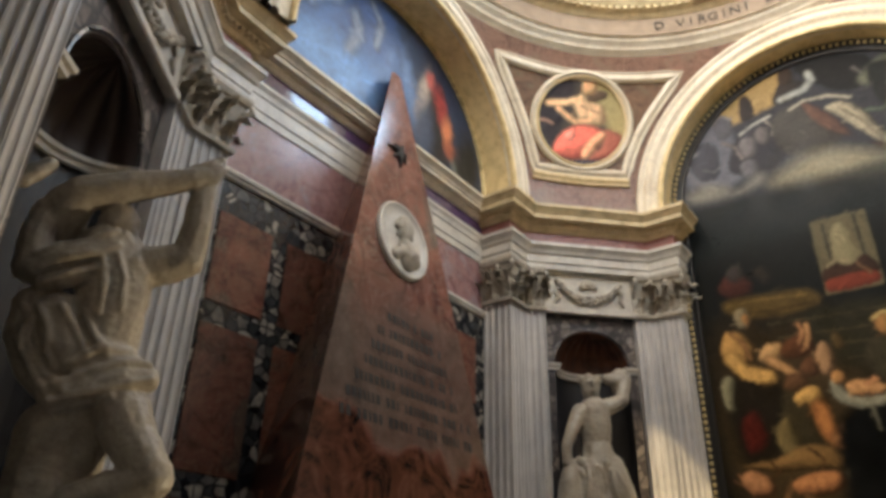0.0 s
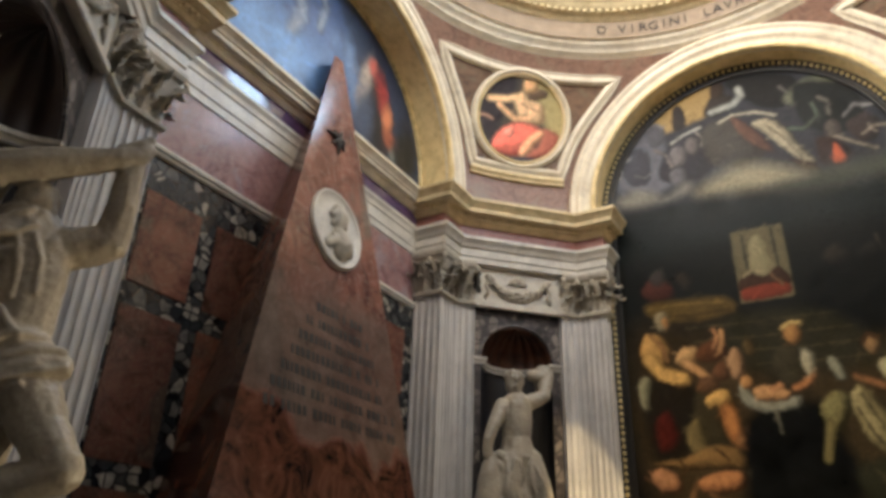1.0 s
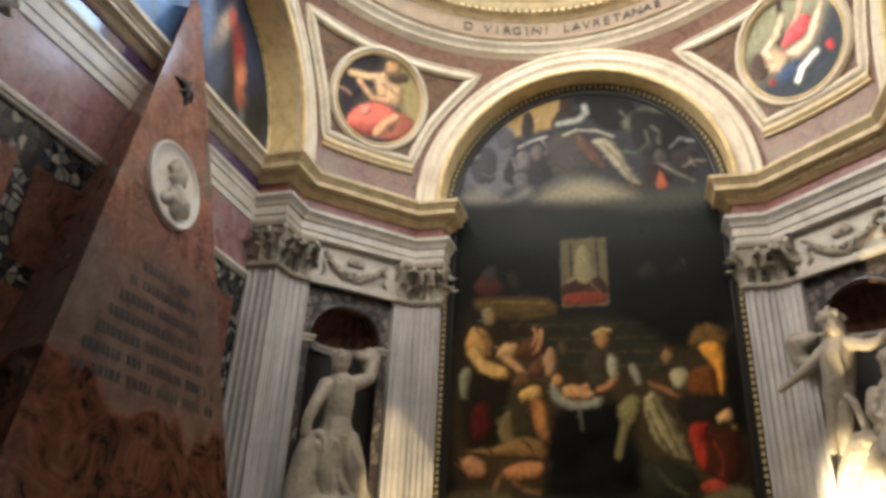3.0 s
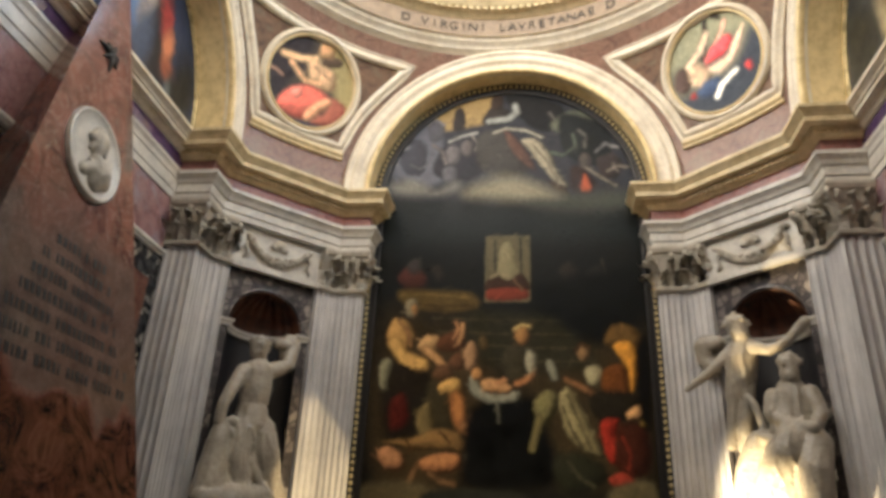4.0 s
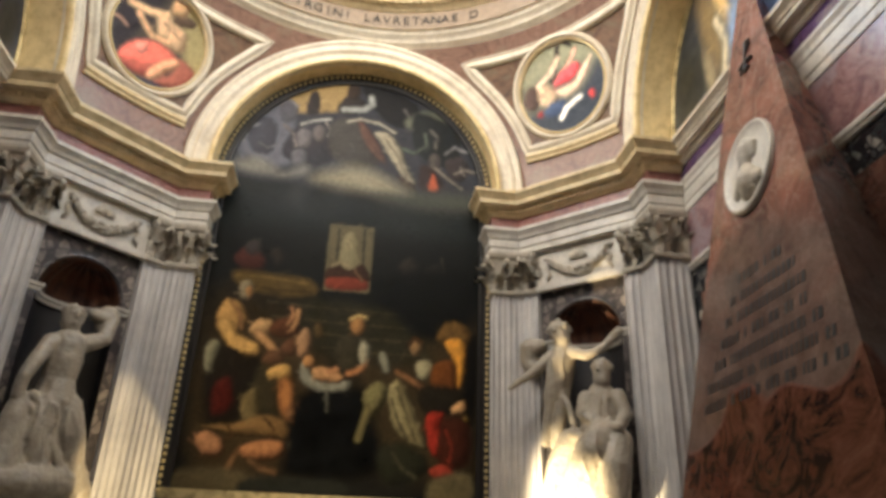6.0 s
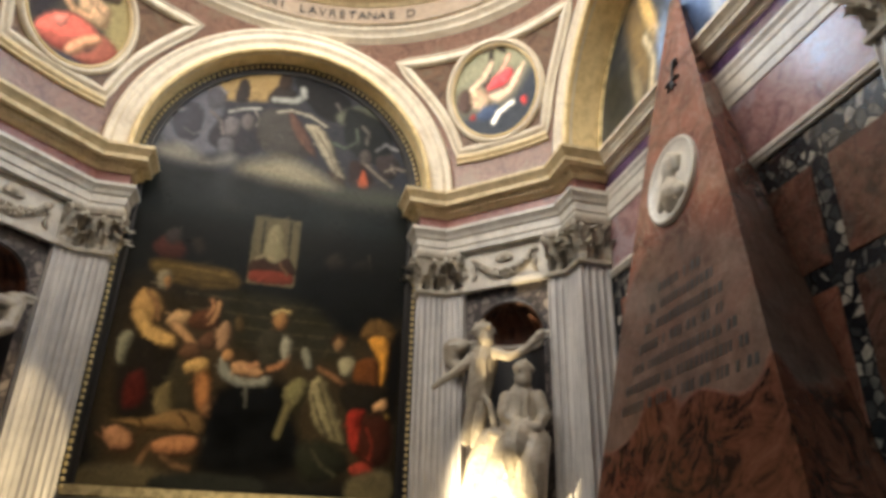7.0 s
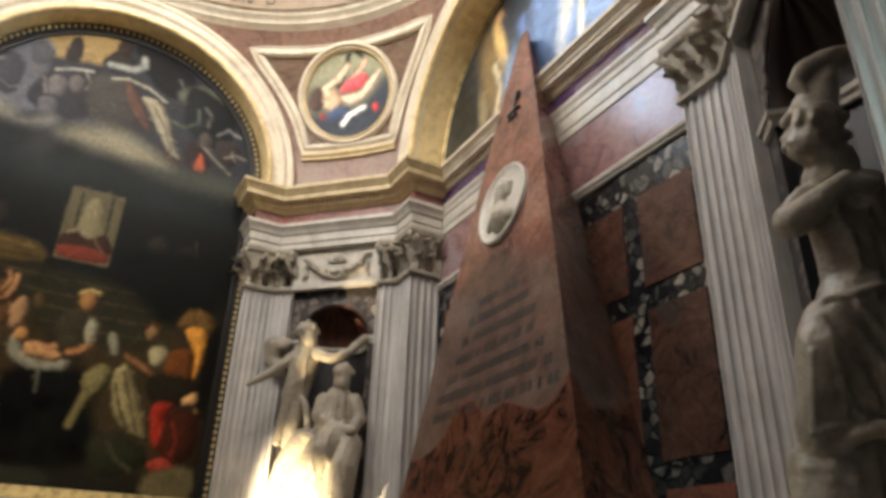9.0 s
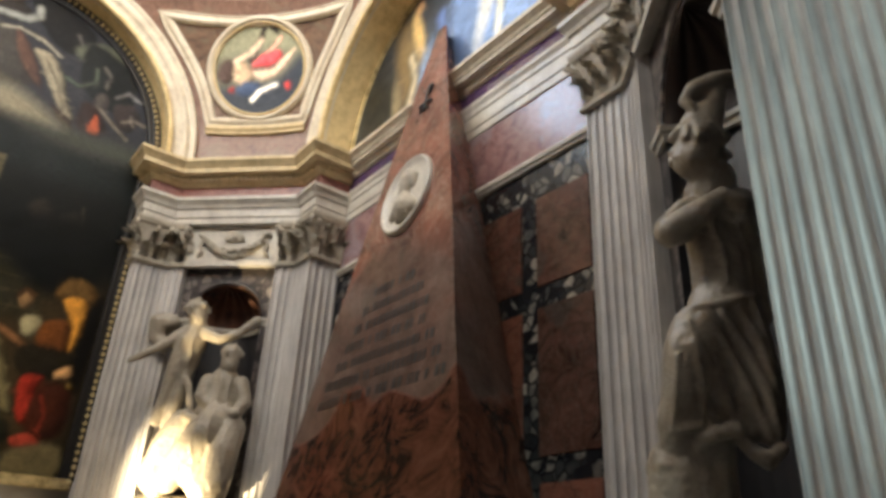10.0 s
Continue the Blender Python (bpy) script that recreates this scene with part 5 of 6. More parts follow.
def lunette_west():
    p = Canvas(-1.82, 1.82, 6.0, 7.98, 0.016, (44, 58, 88))
    # gain and light blues paint in the sheen of the window opposite
    p.gain = 1.5
    p.blob(-0.9, 6.9, 0.9, 1.0, (70, 112, 178), 0, 0.9)
    p.blob(-1.0, 6.4, 0.7, 0.4, (104, 150, 214), 0, 0.9)
    p.blob(-0.5, 7.3, 0.5, 0.5, (54, 84, 140), 0, 0.8)
    p.stroke((112, 124, 150), 0.156, 1.5, (-0.75, 6.75), (-0.62, 7.05), (-0.7, 7.3))
    p.stroke((116, 126, 150), 0.104, 1.5, (-0.35, 7.1), (-0.28, 7.45), (-0.45, 7.65))
    p.stroke((104, 128, 172), 0.13, 1.5, (-1.3, 7.0), (-1.15, 7.2), (-0.95, 7.3))
    p.blob(-1.1, 7.35, 0.16, 0.1, (110, 118, 138), 20, 1.0)
    p.blob(0.25, 6.9, 0.12, 0.5, (92, 120, 170), 12, 1.0)
    p.blob(0.75, 6.7, 0.3, 0.8, (38, 36, 42), 10, 0.7)
    p.blob(0.5, 7.0, 0.1, 0.4, (182, 166, 160), -12, 1.0)
    p.blob(0.62, 7.3, 0.09, 0.12, (186, 92, 84), 0, 1.0)
    p.blob(0.85, 7.0, 0.12, 0.3, (150, 46, 40), 14, 0.9)
    p.blob(0.98, 6.75, 0.1, 0.2, (206, 130, 92), 0, 0.9)
    p.blob(1.05, 6.5, 0.14, 0.14, (160, 90, 66), 0, 0.9)
    p.blob(0.55, 6.5, 0.16, 0.4, (70, 82, 110), 0, 1.0)
    p.blob(1.2, 6.3, 0.12, 0.14, (130, 138, 140), 0, 1.0)
    p.blob(1.4, 6.4, 0.25, 0.5, (30, 32, 34), 0, 0.7)
    p.brushwork(22, 300, -1.75, 1.75, 6.05, 7.9, 0.09)
    p.soften(8)
    return p


COLUMNS = ((-1.86, -1.33), (-1.17, -0.22), (-0.08, 0.87), (1.03, 1.62))
ROWS_Z = ((3.54, 4.28), (2.33, 3.37), (1.15, 2.16))
for sx, side in ((1, "east"), (-1, "west")):
    lun = holder("lunette", "arched lunette painting in blue and dark tones", "painting", "lunette paintings")
    canvas = lunette_east() if sx > 0 else lunette_west()
    part("picture", canvas.mesh("picture", lambda x, z: np.hypot(x, z - ARCH_Z) < 1.8, lambda x, z, sx=sx: (sx * (WALL_X - 0.012), -sx * x, z), OIL_GLOSS), OIL_GLOSS, lun, "glossy oil lunette with figures, window sheen in its blues")
    rim = arch_ring([(1.735, WALL_X - 0.014), (1.74, WALL_X - 0.04), (1.77, WALL_X - 0.05), (1.79, WALL_X - 0.03)])
    part("frame", rim, DARKGOLD, lun, "narrow gilt rim", True, at=pose(0, 0, 0, 0, 0, -90 * sx))
    path = [(sx * WALL_X, -2.0), (sx * WALL_X, 1.75)][::sx]
    mould = holder("wall_entablature", "cream and white marble mouldings with a polished dark frieze", "wall moulding", "wall mouldings")
    entablature(mould, path, CREAM, DARKFRIEZE, WALL_ARCHITRAVE, WALL_CORNICE, (5.61, 5.81))
    part("string_course", sweep(path, [(0, 4.57), (0.03, 4.575), (0.035, 4.6), (0.05, 4.605), (0.055, 4.63), (0.045, 4.65), (0.03, 4.655), (0, 4.67)]), WHITE, mould, "thin white string course")
    x0, x1 = sorted((sx * (WALL_X - 0.012), sx * (WALL_X + 0.02)))
    wall = bpy.data.objects["wall_" + side]
    for y0, y1 in ((-2.0, -0.16), (-0.15, 1.75)):
        part("panel", box(x0, x1, y0, y1, 4.66, 5.27), PURPLE, wall, "polished purple-red marble slab")
    for y0, y1 in COLUMNS:
        for z0, z1 in ROWS_Z:
            part("panel", box(x0, x1, y0, y1, z0, z1, 0.004), ROSSO, wall, "polished red marble slab")

# ---- statues
ball = bead_mesh(1.0, 2)
ball.verts.ensure_lookup_table()
BALL_CO = np.array([v.co[:] for v in ball.verts])
BALL_FACES = np.array([[v.index for v in f.verts] for f in ball.faces])
ball.free()


class Figure:
    """A rounded figure built up of tapering limbs and drapery folds."""

    def __init__(self):
        self.points, self.balls = [], []

    def chain(self, *nodes):
        for (ax, ay, az, ar), (bx, by, bz, br) in zip(nodes, nodes[1:]):
            a, b = np.array((ax, ay, az)), np.array((bx, by, bz))
            n = min(16, max(2, int(np.linalg.norm(b - a) / (0.3 * min(ar, br))) + 1))
            for t in np.linspace(0, 1, n + 1):
                r, c = ar + (br - ar) * t, a + (b - a) * t
                self.points.append(BALL_CO * r + c)
                self.balls.append((*c, r))

    def front(self, x, z):
        """How far the figure reaches out of the niche at this place."""
        q = np.array(self.balls)
        h = q[:, 3] ** 2 - (q[:, 0] - x) ** 2 - (q[:, 2] - z) ** 2
        return float((q[:, 1] + np.sqrt(np.maximum(h, 0)))[h > 0].max()) if (h > 0).any() else None

    def folds(self, n, r, sway, *rungs):
        """Cloth folds that run over the figure, between the left and right ends of each rung."""
        for k in range(n):
            u, pts = (k + 0.5) / n, []
            for t in np.linspace(0, len(rungs) - 1, 5 * len(rungs)):
                i = min(int(t), len(rungs) - 2)
                (ax, az, bx, bz), (cx, cz, dx, dz) = rungs[i], rungs[i + 1]
                f = t - i
                x = (ax + (bx - ax) * u) * (1 - f) + (cx + (dx - cx) * u) * f + sway * math.sin(2.6 * t + 1.9 * k)
                z = (az + (bz - az) * u) * (1 - f) + (cz + (dz - cz) * u) * f
                y = self.front(x, z)
                if y is not None:
                    pts.append((x, y - 0.7 * r + 0.008 * math.sin(3 * t + 2.3 * k), z, r * (0.75 + 0.3 * math.sin(1.7 * t + k * 2.1))))
            for a, b in zip(pts, pts[1:]):
                if abs(a[1] - b[1]) < 0.12:
                    self.chain(a, b)

    def ridge(self, *nodes):
        """One raised fold that lies on the figure through (x, z, radius) nodes."""
        pts = []
        for (ax, az, ar), (bx, bz, br) in zip(nodes, nodes[1:]):
            for t in np.linspace(0, 1, 6):
                x, z, r = ax + (bx - ax) * t, az + (bz - az) * t, ar + (br - ar) * t
                y = self.front(x, z)
                if y is not None:
                    pts.append((x, y - 0.35 * r, z, r))
        for a, b in zip(pts, pts[1:]):
            if abs(a[1] - b[1]) < 0.1:
                self.chain(a, b)

    def hair(self, x, y, z, r, seed, lean=0.0, low=-0.1, ahead=0.25):
        """Curls over the crown and the back of a head, a brow, a nose and a chin."""
        rng = random.Random(seed)
        for _ in range(70):
            d = Vector((rng.gauss(0, 1), rng.gauss(0, 1), rng.gauss(0, 1))).normalized()
            if d.z > low and d.y < ahead + 0.7 * d.z or d.z > 0.72:
                c = (x + d.x * r * 0.95, y + d.y * r * 0.95, z + d.z * r * 0.95)
                q = r * rng.uniform(0.2, 0.3)
                self.chain((*c, q), (c[0] + rng.uniform(-0.3, 0.3) * r, c[1], c[2] - rng.uniform(0.1, 0.35) * r, q * 0.9))
        self.chain((x + lean, y + r * 0.98, z + 0.02, 0.14 * r), (x + lean, y + r * 1.16, z - 0.33 * r, 0.17 * r))
        self.chain((x + lean - 0.4 * r, y + r * 0.82, z + 0.1 * r, 0.16 * r), (x + lean + 0.4 * r, y + r * 0.82, z + 0.1 * r, 0.16 * r))
        self.chain((x + lean, y + 0.85 * r, z - 0.85 * r, 0.22 * r), (x + lean, y + 0.8 * r, z - 0.9 * r, 0.2 * r))

    def mesh(self, name, mat, flip=False):
        co = np.concatenate(self.points)
        if flip:
            co[:, 0] *= -1
        k = len(BALL_CO)
        faces = np.concatenate([BALL_FACES + k * i for i in range(len(self.points))])
        me = bpy.data.meshes.new(name)
        me.from_pydata(co.tolist(), [], (faces[:, ::-1] if flip else faces).tolist())
        me.materials.append(mat)
        me.shade_smooth()
        return me

    def finish(self, key, label, mat=None, voxel=0.011):
        me = self.mesh("statue", mat or STATUE, True)
        ob = new("statue", me)
        ob.matrix_world = BAYS[key]
        rm = ob.modifiers.new("surface", "REMESH")
        rm.mode, rm.voxel_size, rm.use_smooth_shade = "VOXEL", voxel, True
        sm = ob.modifiers.new("worn", "SMOOTH")
        sm.factor, sm.iterations = 0.5, 3
        tex = bpy.data.textures.new("folds", "CLOUDS")
        tex.noise_scale, tex.noise_depth = 0.05, 3
        ds = ob.modifiers.new("folds", "DISPLACE")
        ds.texture, ds.strength, ds.mid_level = tex, 0.014, 0.5
        return tagged(ob, label, "statue", "statues in the niches")



# ---- the two pyramids
PYR_APEX = 6.78


BARS = {l: mesh_of("lettering_bar", box(0, l, 0, 0.078, -0.004, 0.0025), LETTER) for l in (0.024, 0.034, 0.044)}


def pyramid(sx):
    thing = holder("pyramid", "tall red marble wall pyramid with an oval relief and an inscription", "pyramid", "wall pyramids")

    def depth(z):
        return 2.43 + 0.15 * z

    def middle(z):
        return -0.482 + 0.051 * z

    def half(z):
        return 1.669 - 0.235 * z

    def front(y, z, lift=0.0):
        return Vector((sx * (depth(z) - lift), y, z + 0.15 * lift))

    bm = bmesh.new()
    rows = []
    for z in (1.0, 2.5, 4.0, 5.5, PYR_APEX):
        h, y = half(z), middle(z)
        rows.append([bm.verts.new(v) for v in ((sx * WALL_X, y + h, z), (sx * depth(z), y + h, z), (sx * depth(z), y - h, z), (sx * WALL_X, -1.79 + 0.253 * z, z))])
    for a, b in zip(rows, rows[1:]):
        for j in range(3):
            bm.faces.new((a[j], a[j + 1], b[j + 1], b[j]))
    bm.faces.new(rows[-1]), bm.faces.new(rows[0])
    front_edges = [e for e in bm.edges if all(abs(abs(v.co.x) - depth(v.co.z)) < 1e-4 for v in e.verts) and abs(e.verts[0].co.z - e.verts[1].co.z) > 0.5]
    bmesh.ops.bevel(bm, geom=front_edges, offset=0.016, segments=2, affect="EDGES")
    part("body", bm, PINK, thing, "polished pink-red veined marble")
    part("base", box(*sorted((sx * 2.35, sx * WALL_X)), -2.0, 1.2, 0, 1.0, 0.02), WHITE, thing, "white marble base")
    tilt = Matrix(((0, sx * 0.158, -sx * 0.9874, 0), (-sx, 0, 0, 0), (0, 0.9874, 0.158, 0), (0, 0, 0, 1)))
    at = Matrix.Translation(front(-0.235, 4.6) if sx > 0 else front(-0.275, 4.55)) @ tilt
    oval = bmesh.new()
    rows = []
    for r, h in ((1.0, -0.02), (1.0, 0.03), (0.96, 0.045), (0.92, 0.035), (0.88, 0.02), (0.6, 0.022), (0.3, 0.025), (0.02, 0.025)):
        rows.append([oval.verts.new((0.345 * r * math.cos(k * math.tau / 48), 0.405 * r * math.sin(k * math.tau / 48), h)) for k in range(48)])
    for a, b in zip(rows, rows[1:]):
        for k in range(48):
            oval.faces.new((a[k], a[(k + 1) % 48], b[(k + 1) % 48], b[k]))
    disc = part("medallion", oval, WHITE, thing, "oval white marble relief medallion", True, at=at)
    rel = Figure()
    rel.chain((0.02, -0.24, 0.0, 0.09), (0.05, -0.17, 0.0, 0.13), (0.02, -0.1, 0.01, 0.1), (0.0, -0.02, 0.02, 0.055), (0.0, 0.06, 0.025, 0.075), (0.01, 0.14, 0.025, 0.085))
    rel.chain((-0.13, -0.2, 0.0, 0.06), (-0.02, -0.12, 0.02, 0.07), (0.14, -0.18, 0.0, 0.08))
    rel.chain((-0.07, 0.12, 0.03, 0.045), (0.0, 0.2, 0.04, 0.06), (0.09, 0.15, 0.03, 0.05), (0.1, 0.06, 0.02, 0.035))
    rel.chain((-0.07, 0.05, 0.04, 0.022), (-0.085, 0.02, 0.03, 0.02))
    rel.chain((-0.1, -0.1, 0.05, 0.016), (0.0, -0.18, 0.08, 0.016), (0.12, -0.26, 0.05, 0.016))
    bust = part("relief", rel.mesh("relief", CARVED), CARVED, disc, "plain rounded bust relief")
    rm = bust.modifiers.new("surface", "REMESH")
    rm.mode, rm.voxel_size, rm.use_smooth_shade = "VOXEL", 0.009, True
    mark = bmesh.new()
    if sx > 0:
        # a cross with a looped upper end
        tube([(0.0, -0.16, 0.01), (0.0, 0.02, 0.014), (0.005, 0.15, 0.01)], [0.014, 0.012, 0.016], 6, mark)
        tube([(-0.1, -0.07, 0.01), (0.0, -0.06, 0.016), (0.1, -0.075, 0.01)], [0.016, 0.012, 0.016], 6, mark)
        tube([(0.0, 0.16, 0.012), (0.055, 0.15, 0.012), (0.065, 0.1, 0.012), (0.01, 0.07, 0.012)], 0.012, 6, mark)
        tube([(-0.07, -0.15, 0.01), (0.0, -0.11, 0.012), (0.06, -0.15, 0.01)], 0.012, 6, mark)
    else:
        for k in range(7):
            a = math.tau * k / 7 + 0.25
            d = Vector((math.cos(a), math.sin(a), 0)) * (0.12 + 0.05 * (k % 2))
            tube([(0, 0, 0.012), tuple(d * 0.5 + Vector((0, 0, 0.02))), tuple(d)], [0.03, 0.022, 0.008], 6, mark)
    part("star_ornament" if sx < 0 else "cross_ornament", mark, LETTER, thing, "dark bronze ornament", at=Matrix.Translation(front(-0.19, 5.75, 0.004) if sx > 0 else front(-0.21, 5.61, 0.004)) @ tilt)
    for k in range(7):
        z, w = 3.66 - 0.15 * k, (0.3, 0.42, 0.5, 0.58, 0.68, 0.78, 0.84)[k]
        x = -w
        while x < w - 0.03:
            l = random.choice((0.024, 0.034, 0.044))
            part("lettering_bar", BARS[l], LETTER, thing, at=Matrix.Translation(front(middle(z) - sx * (x + 0.06), z)) @ tilt)
            x += l + (0.022 if random.random() < 0.8 else 0.075)
    return thing


pyramid(1)
pyramid(-1)


def figure_nw():
    b = Figure()
    b.chain((-0.15, 0.2, 3.8, 0.101), (-0.14, 0.2, 3.71, 0.094))
    b.hair(-0.15, 0.2, 3.8, 0.105, 3)
    b.chain((-0.12, 0.18, 3.63, 0.076), (-0.1, 0.16, 3.52, 0.17), (-0.1, 0.16, 3.35, 0.175), (-0.1, 0.15, 3.17, 0.156), (-0.09, 0.14, 2.96, 0.205))
    b.chain((-0.27, 0.18, 3.5, 0.093), (-0.38, 0.24, 3.3, 0.073), (-0.46, 0.26, 3.11, 0.061), (-0.46, 0.24, 2.95, 0.06))
    b.chain((0.03, 0.18, 3.56, 0.095), (0.21, 0.2, 3.65, 0.077), (0.27, 0.16, 3.88, 0.078), (0.1, 0.12, 3.9, 0.065))
    b.chain((0.25, 0.1, 3.92, 0.124), (0.24, 0.1, 3.79, 0.097))
    b.chain((-0.17, 0.16, 2.89, 0.185), (-0.24, 0.2, 2.63, 0.159), (-0.15, 0.2, 2.37, 0.134), (-0.06, 0.2, 2.11, 0.159))
    b.chain((0.01, 0.14, 2.92, 0.187), (0.1, 0.2, 2.67, 0.161), (0.19, 0.2, 2.43, 0.118), (0.3, 0.2, 2.19, 0.137))
    b.chain((-0.42, 0.22, 2.93, 0.073), (-0.43, 0.22, 2.74, 0.121), (-0.43, 0.2, 2.5, 0.157), (-0.44, 0.22, 2.26, 0.18))
    b.chain((-0.53, 0.3, 2.21, 0.106), (-0.27, 0.3, 2.21, 0.156), (0.1, 0.25, 2.23, 0.147))
    b.chain((-0.33, 0.24, 2.97, 0.053), (-0.17, 0.24, 2.86, 0.053), (0.01, 0.24, 2.8, 0.054), (0.12, 0.24, 2.87, 0.054))
    b.chain((-0.35, 0.26, 2.86, 0.045), (-0.18, 0.26, 2.68, 0.046), (-0.0, 0.26, 2.49, 0.046), (0.1, 0.26, 2.28, 0.046))
    b.chain((-0.38, 0.26, 2.77, 0.045), (-0.28, 0.26, 2.56, 0.045), (-0.15, 0.26, 2.31, 0.045))
    b.chain((-0.15, 0.24, 2.77, 0.046), (-0.03, 0.24, 2.6, 0.046), (0.13, 0.24, 2.39, 0.046))
    b.chain((-0.23, 0.21, 3.46, 0.039), (-0.13, 0.21, 3.27, 0.039), (-0.12, 0.21, 3.1, 0.039))
    b.chain((-0.45, 0.27, 2.59, 0.045), (-0.32, 0.27, 2.4, 0.045), (-0.21, 0.27, 2.26, 0.045))
    b.chain((-0.49, 0.27, 2.4, 0.045), (-0.33, 0.27, 2.3, 0.045))
    b.chain((-0.35, 0.1, 2.0, 0.2), (0.25, 0.1, 2.0, 0.2))
    b.folds(7, 0.022, 0.03, (-0.3, 2.92, 0.1, 2.86), (-0.36, 2.6, 0.16, 2.6), (-0.42, 2.2, 0.26, 2.15))
    b.finish("nw", "pale marble statue with one arm raised, standing in a niche")


def figure_ne():
    b = Figure()
    b.chain((-0.14, 0.26, 4.1, 0.108), (-0.11, 0.26, 3.99, 0.095))
    b.hair(-0.14, 0.26, 4.1, 0.11, 5)
    b.chain((-0.13, 0.2, 3.91, 0.115), (-0.17, 0.18, 3.77, 0.165), (-0.22, 0.16, 3.55, 0.152), (-0.28, 0.16, 3.4, 0.127))
    b.chain((-0.22, 0.24, 3.85, 0.076), (-0.4, 0.32, 3.67, 0.057), (-0.56, 0.38, 3.56, 0.044), (-0.68, 0.42, 3.48, 0.032))
    b.chain((-0.0, 0.22, 3.84, 0.076), (0.15, 0.22, 3.78, 0.056), (0.33, 0.2, 3.83, 0.05), (0.51, 0.16, 4.0, 0.056))
    b.chain((-0.5, 0.06, 4.02, 0.093), (-0.64, 0.05, 4.01, 0.133), (-0.65, 0.05, 3.86, 0.106), (-0.54, 0.06, 3.72, 0.066))
    b.chain((-0.26, 0.18, 3.43, 0.101), (-0.33, 0.18, 3.24, 0.069), (-0.38, 0.18, 3.03, 0.057), (-0.4, 0.18, 2.91, 0.05))
    b.chain((-0.18, 0.16, 3.45, 0.095), (-0.21, 0.16, 3.21, 0.075), (-0.27, 0.16, 2.88, 0.069))
    b.chain((0.31, 0.2, 3.62, 0.099), (0.31, 0.22, 3.49, 0.092))
    b.hair(0.31, 0.2, 3.62, 0.1, 8)
    b.chain((0.27, 0.16, 3.37, 0.135), (0.26, 0.14, 3.2, 0.184), (0.23, 0.14, 2.99, 0.22))
    b.chain((0.12, 0.22, 3.32, 0.086), (0.1, 0.27, 3.16, 0.073), (0.27, 0.32, 3.03, 0.06), (0.51, 0.34, 2.97, 0.053))
    b.chain((0.45, 0.16, 3.31, 0.091), (0.53, 0.2, 3.12, 0.072), (0.48, 0.26, 2.96, 0.059))
    b.chain((0.32, 0.26, 2.92, 0.168), (0.26, 0.4, 2.76, 0.159), (0.1, 0.4, 2.54, 0.142), (-0.03, 0.36, 2.33, 0.131))
    b.chain((0.45, 0.24, 2.84, 0.155), (0.46, 0.34, 2.6, 0.152), (0.42, 0.34, 2.33, 0.163))
    b.chain((-0.05, 0.2, 2.86, 0.184), (-0.16, 0.24, 2.62, 0.184), (-0.21, 0.26, 2.37, 0.183))
    b.chain((0.14, 0.3, 2.5, 0.179), (0.35, 0.3, 2.28, 0.2))
    b.chain((0.02, 0.38, 2.95, 0.045), (0.21, 0.38, 2.86, 0.045), (0.41, 0.38, 2.86, 0.044))
    b.chain((0.15, 0.41, 2.82, 0.044), (0.1, 0.41, 2.66, 0.044), (0.01, 0.41, 2.44, 0.044))
    b.chain((0.32, 0.43, 2.79, 0.044), (0.28, 0.43, 2.6, 0.044), (0.22, 0.43, 2.36, 0.044))
    b.chain((0.48, 0.38, 2.77, 0.044), (0.52, 0.38, 2.55, 0.044), (0.5, 0.38, 2.34, 0.043))
    b.chain((-0.09, 0.27, 2.94, 0.046), (-0.19, 0.27, 2.74, 0.046), (-0.26, 0.27, 2.52, 0.046))
    b.chain((-0.09, 0.32, 2.79, 0.038), (-0.15, 0.32, 2.59, 0.038))
    b.chain((-0.22, 0.21, 3.47, 0.039), (-0.09, 0.21, 3.28, 0.039), (-0.03, 0.21, 3.04, 0.038))
    b.chain((-0.3, 0.2, 3.48, 0.04), (-0.2, 0.2, 3.23, 0.039))
    b.chain((-0.3, 0.15, 2.0, 0.22), (0.25, 0.15, 2.0, 0.22))
    b.folds(9, 0.022, 0.03, (-0.1, 2.95, 0.55, 2.9), (-0.28, 2.65, 0.55, 2.6), (-0.32, 2.3, 0.55, 2.25))
    b.folds(6, 0.026, 0.02, (0.12, 3.35, 0.42, 3.35), (0.1, 3.15, 0.42, 3.1), (0.06, 2.95, 0.45, 2.92))
    b.folds(4, 0.024, 0.02, (-0.3, 3.75, -0.05, 3.75), (-0.35, 3.5, -0.12, 3.5), (-0.38, 3.2, -0.14, 3.1))
    b.finish("ne", "sunlit marble group of a winged and a seated figure")


# the two figures by the entrance are turned towards it
BAYS["se_turned"] = facing(*((2.748, -2.996), (-0.829, -0.560)), 0)
BAYS["sw_turned"] = facing(*((-2.748, -2.996), (0.909, -0.417)), 0)


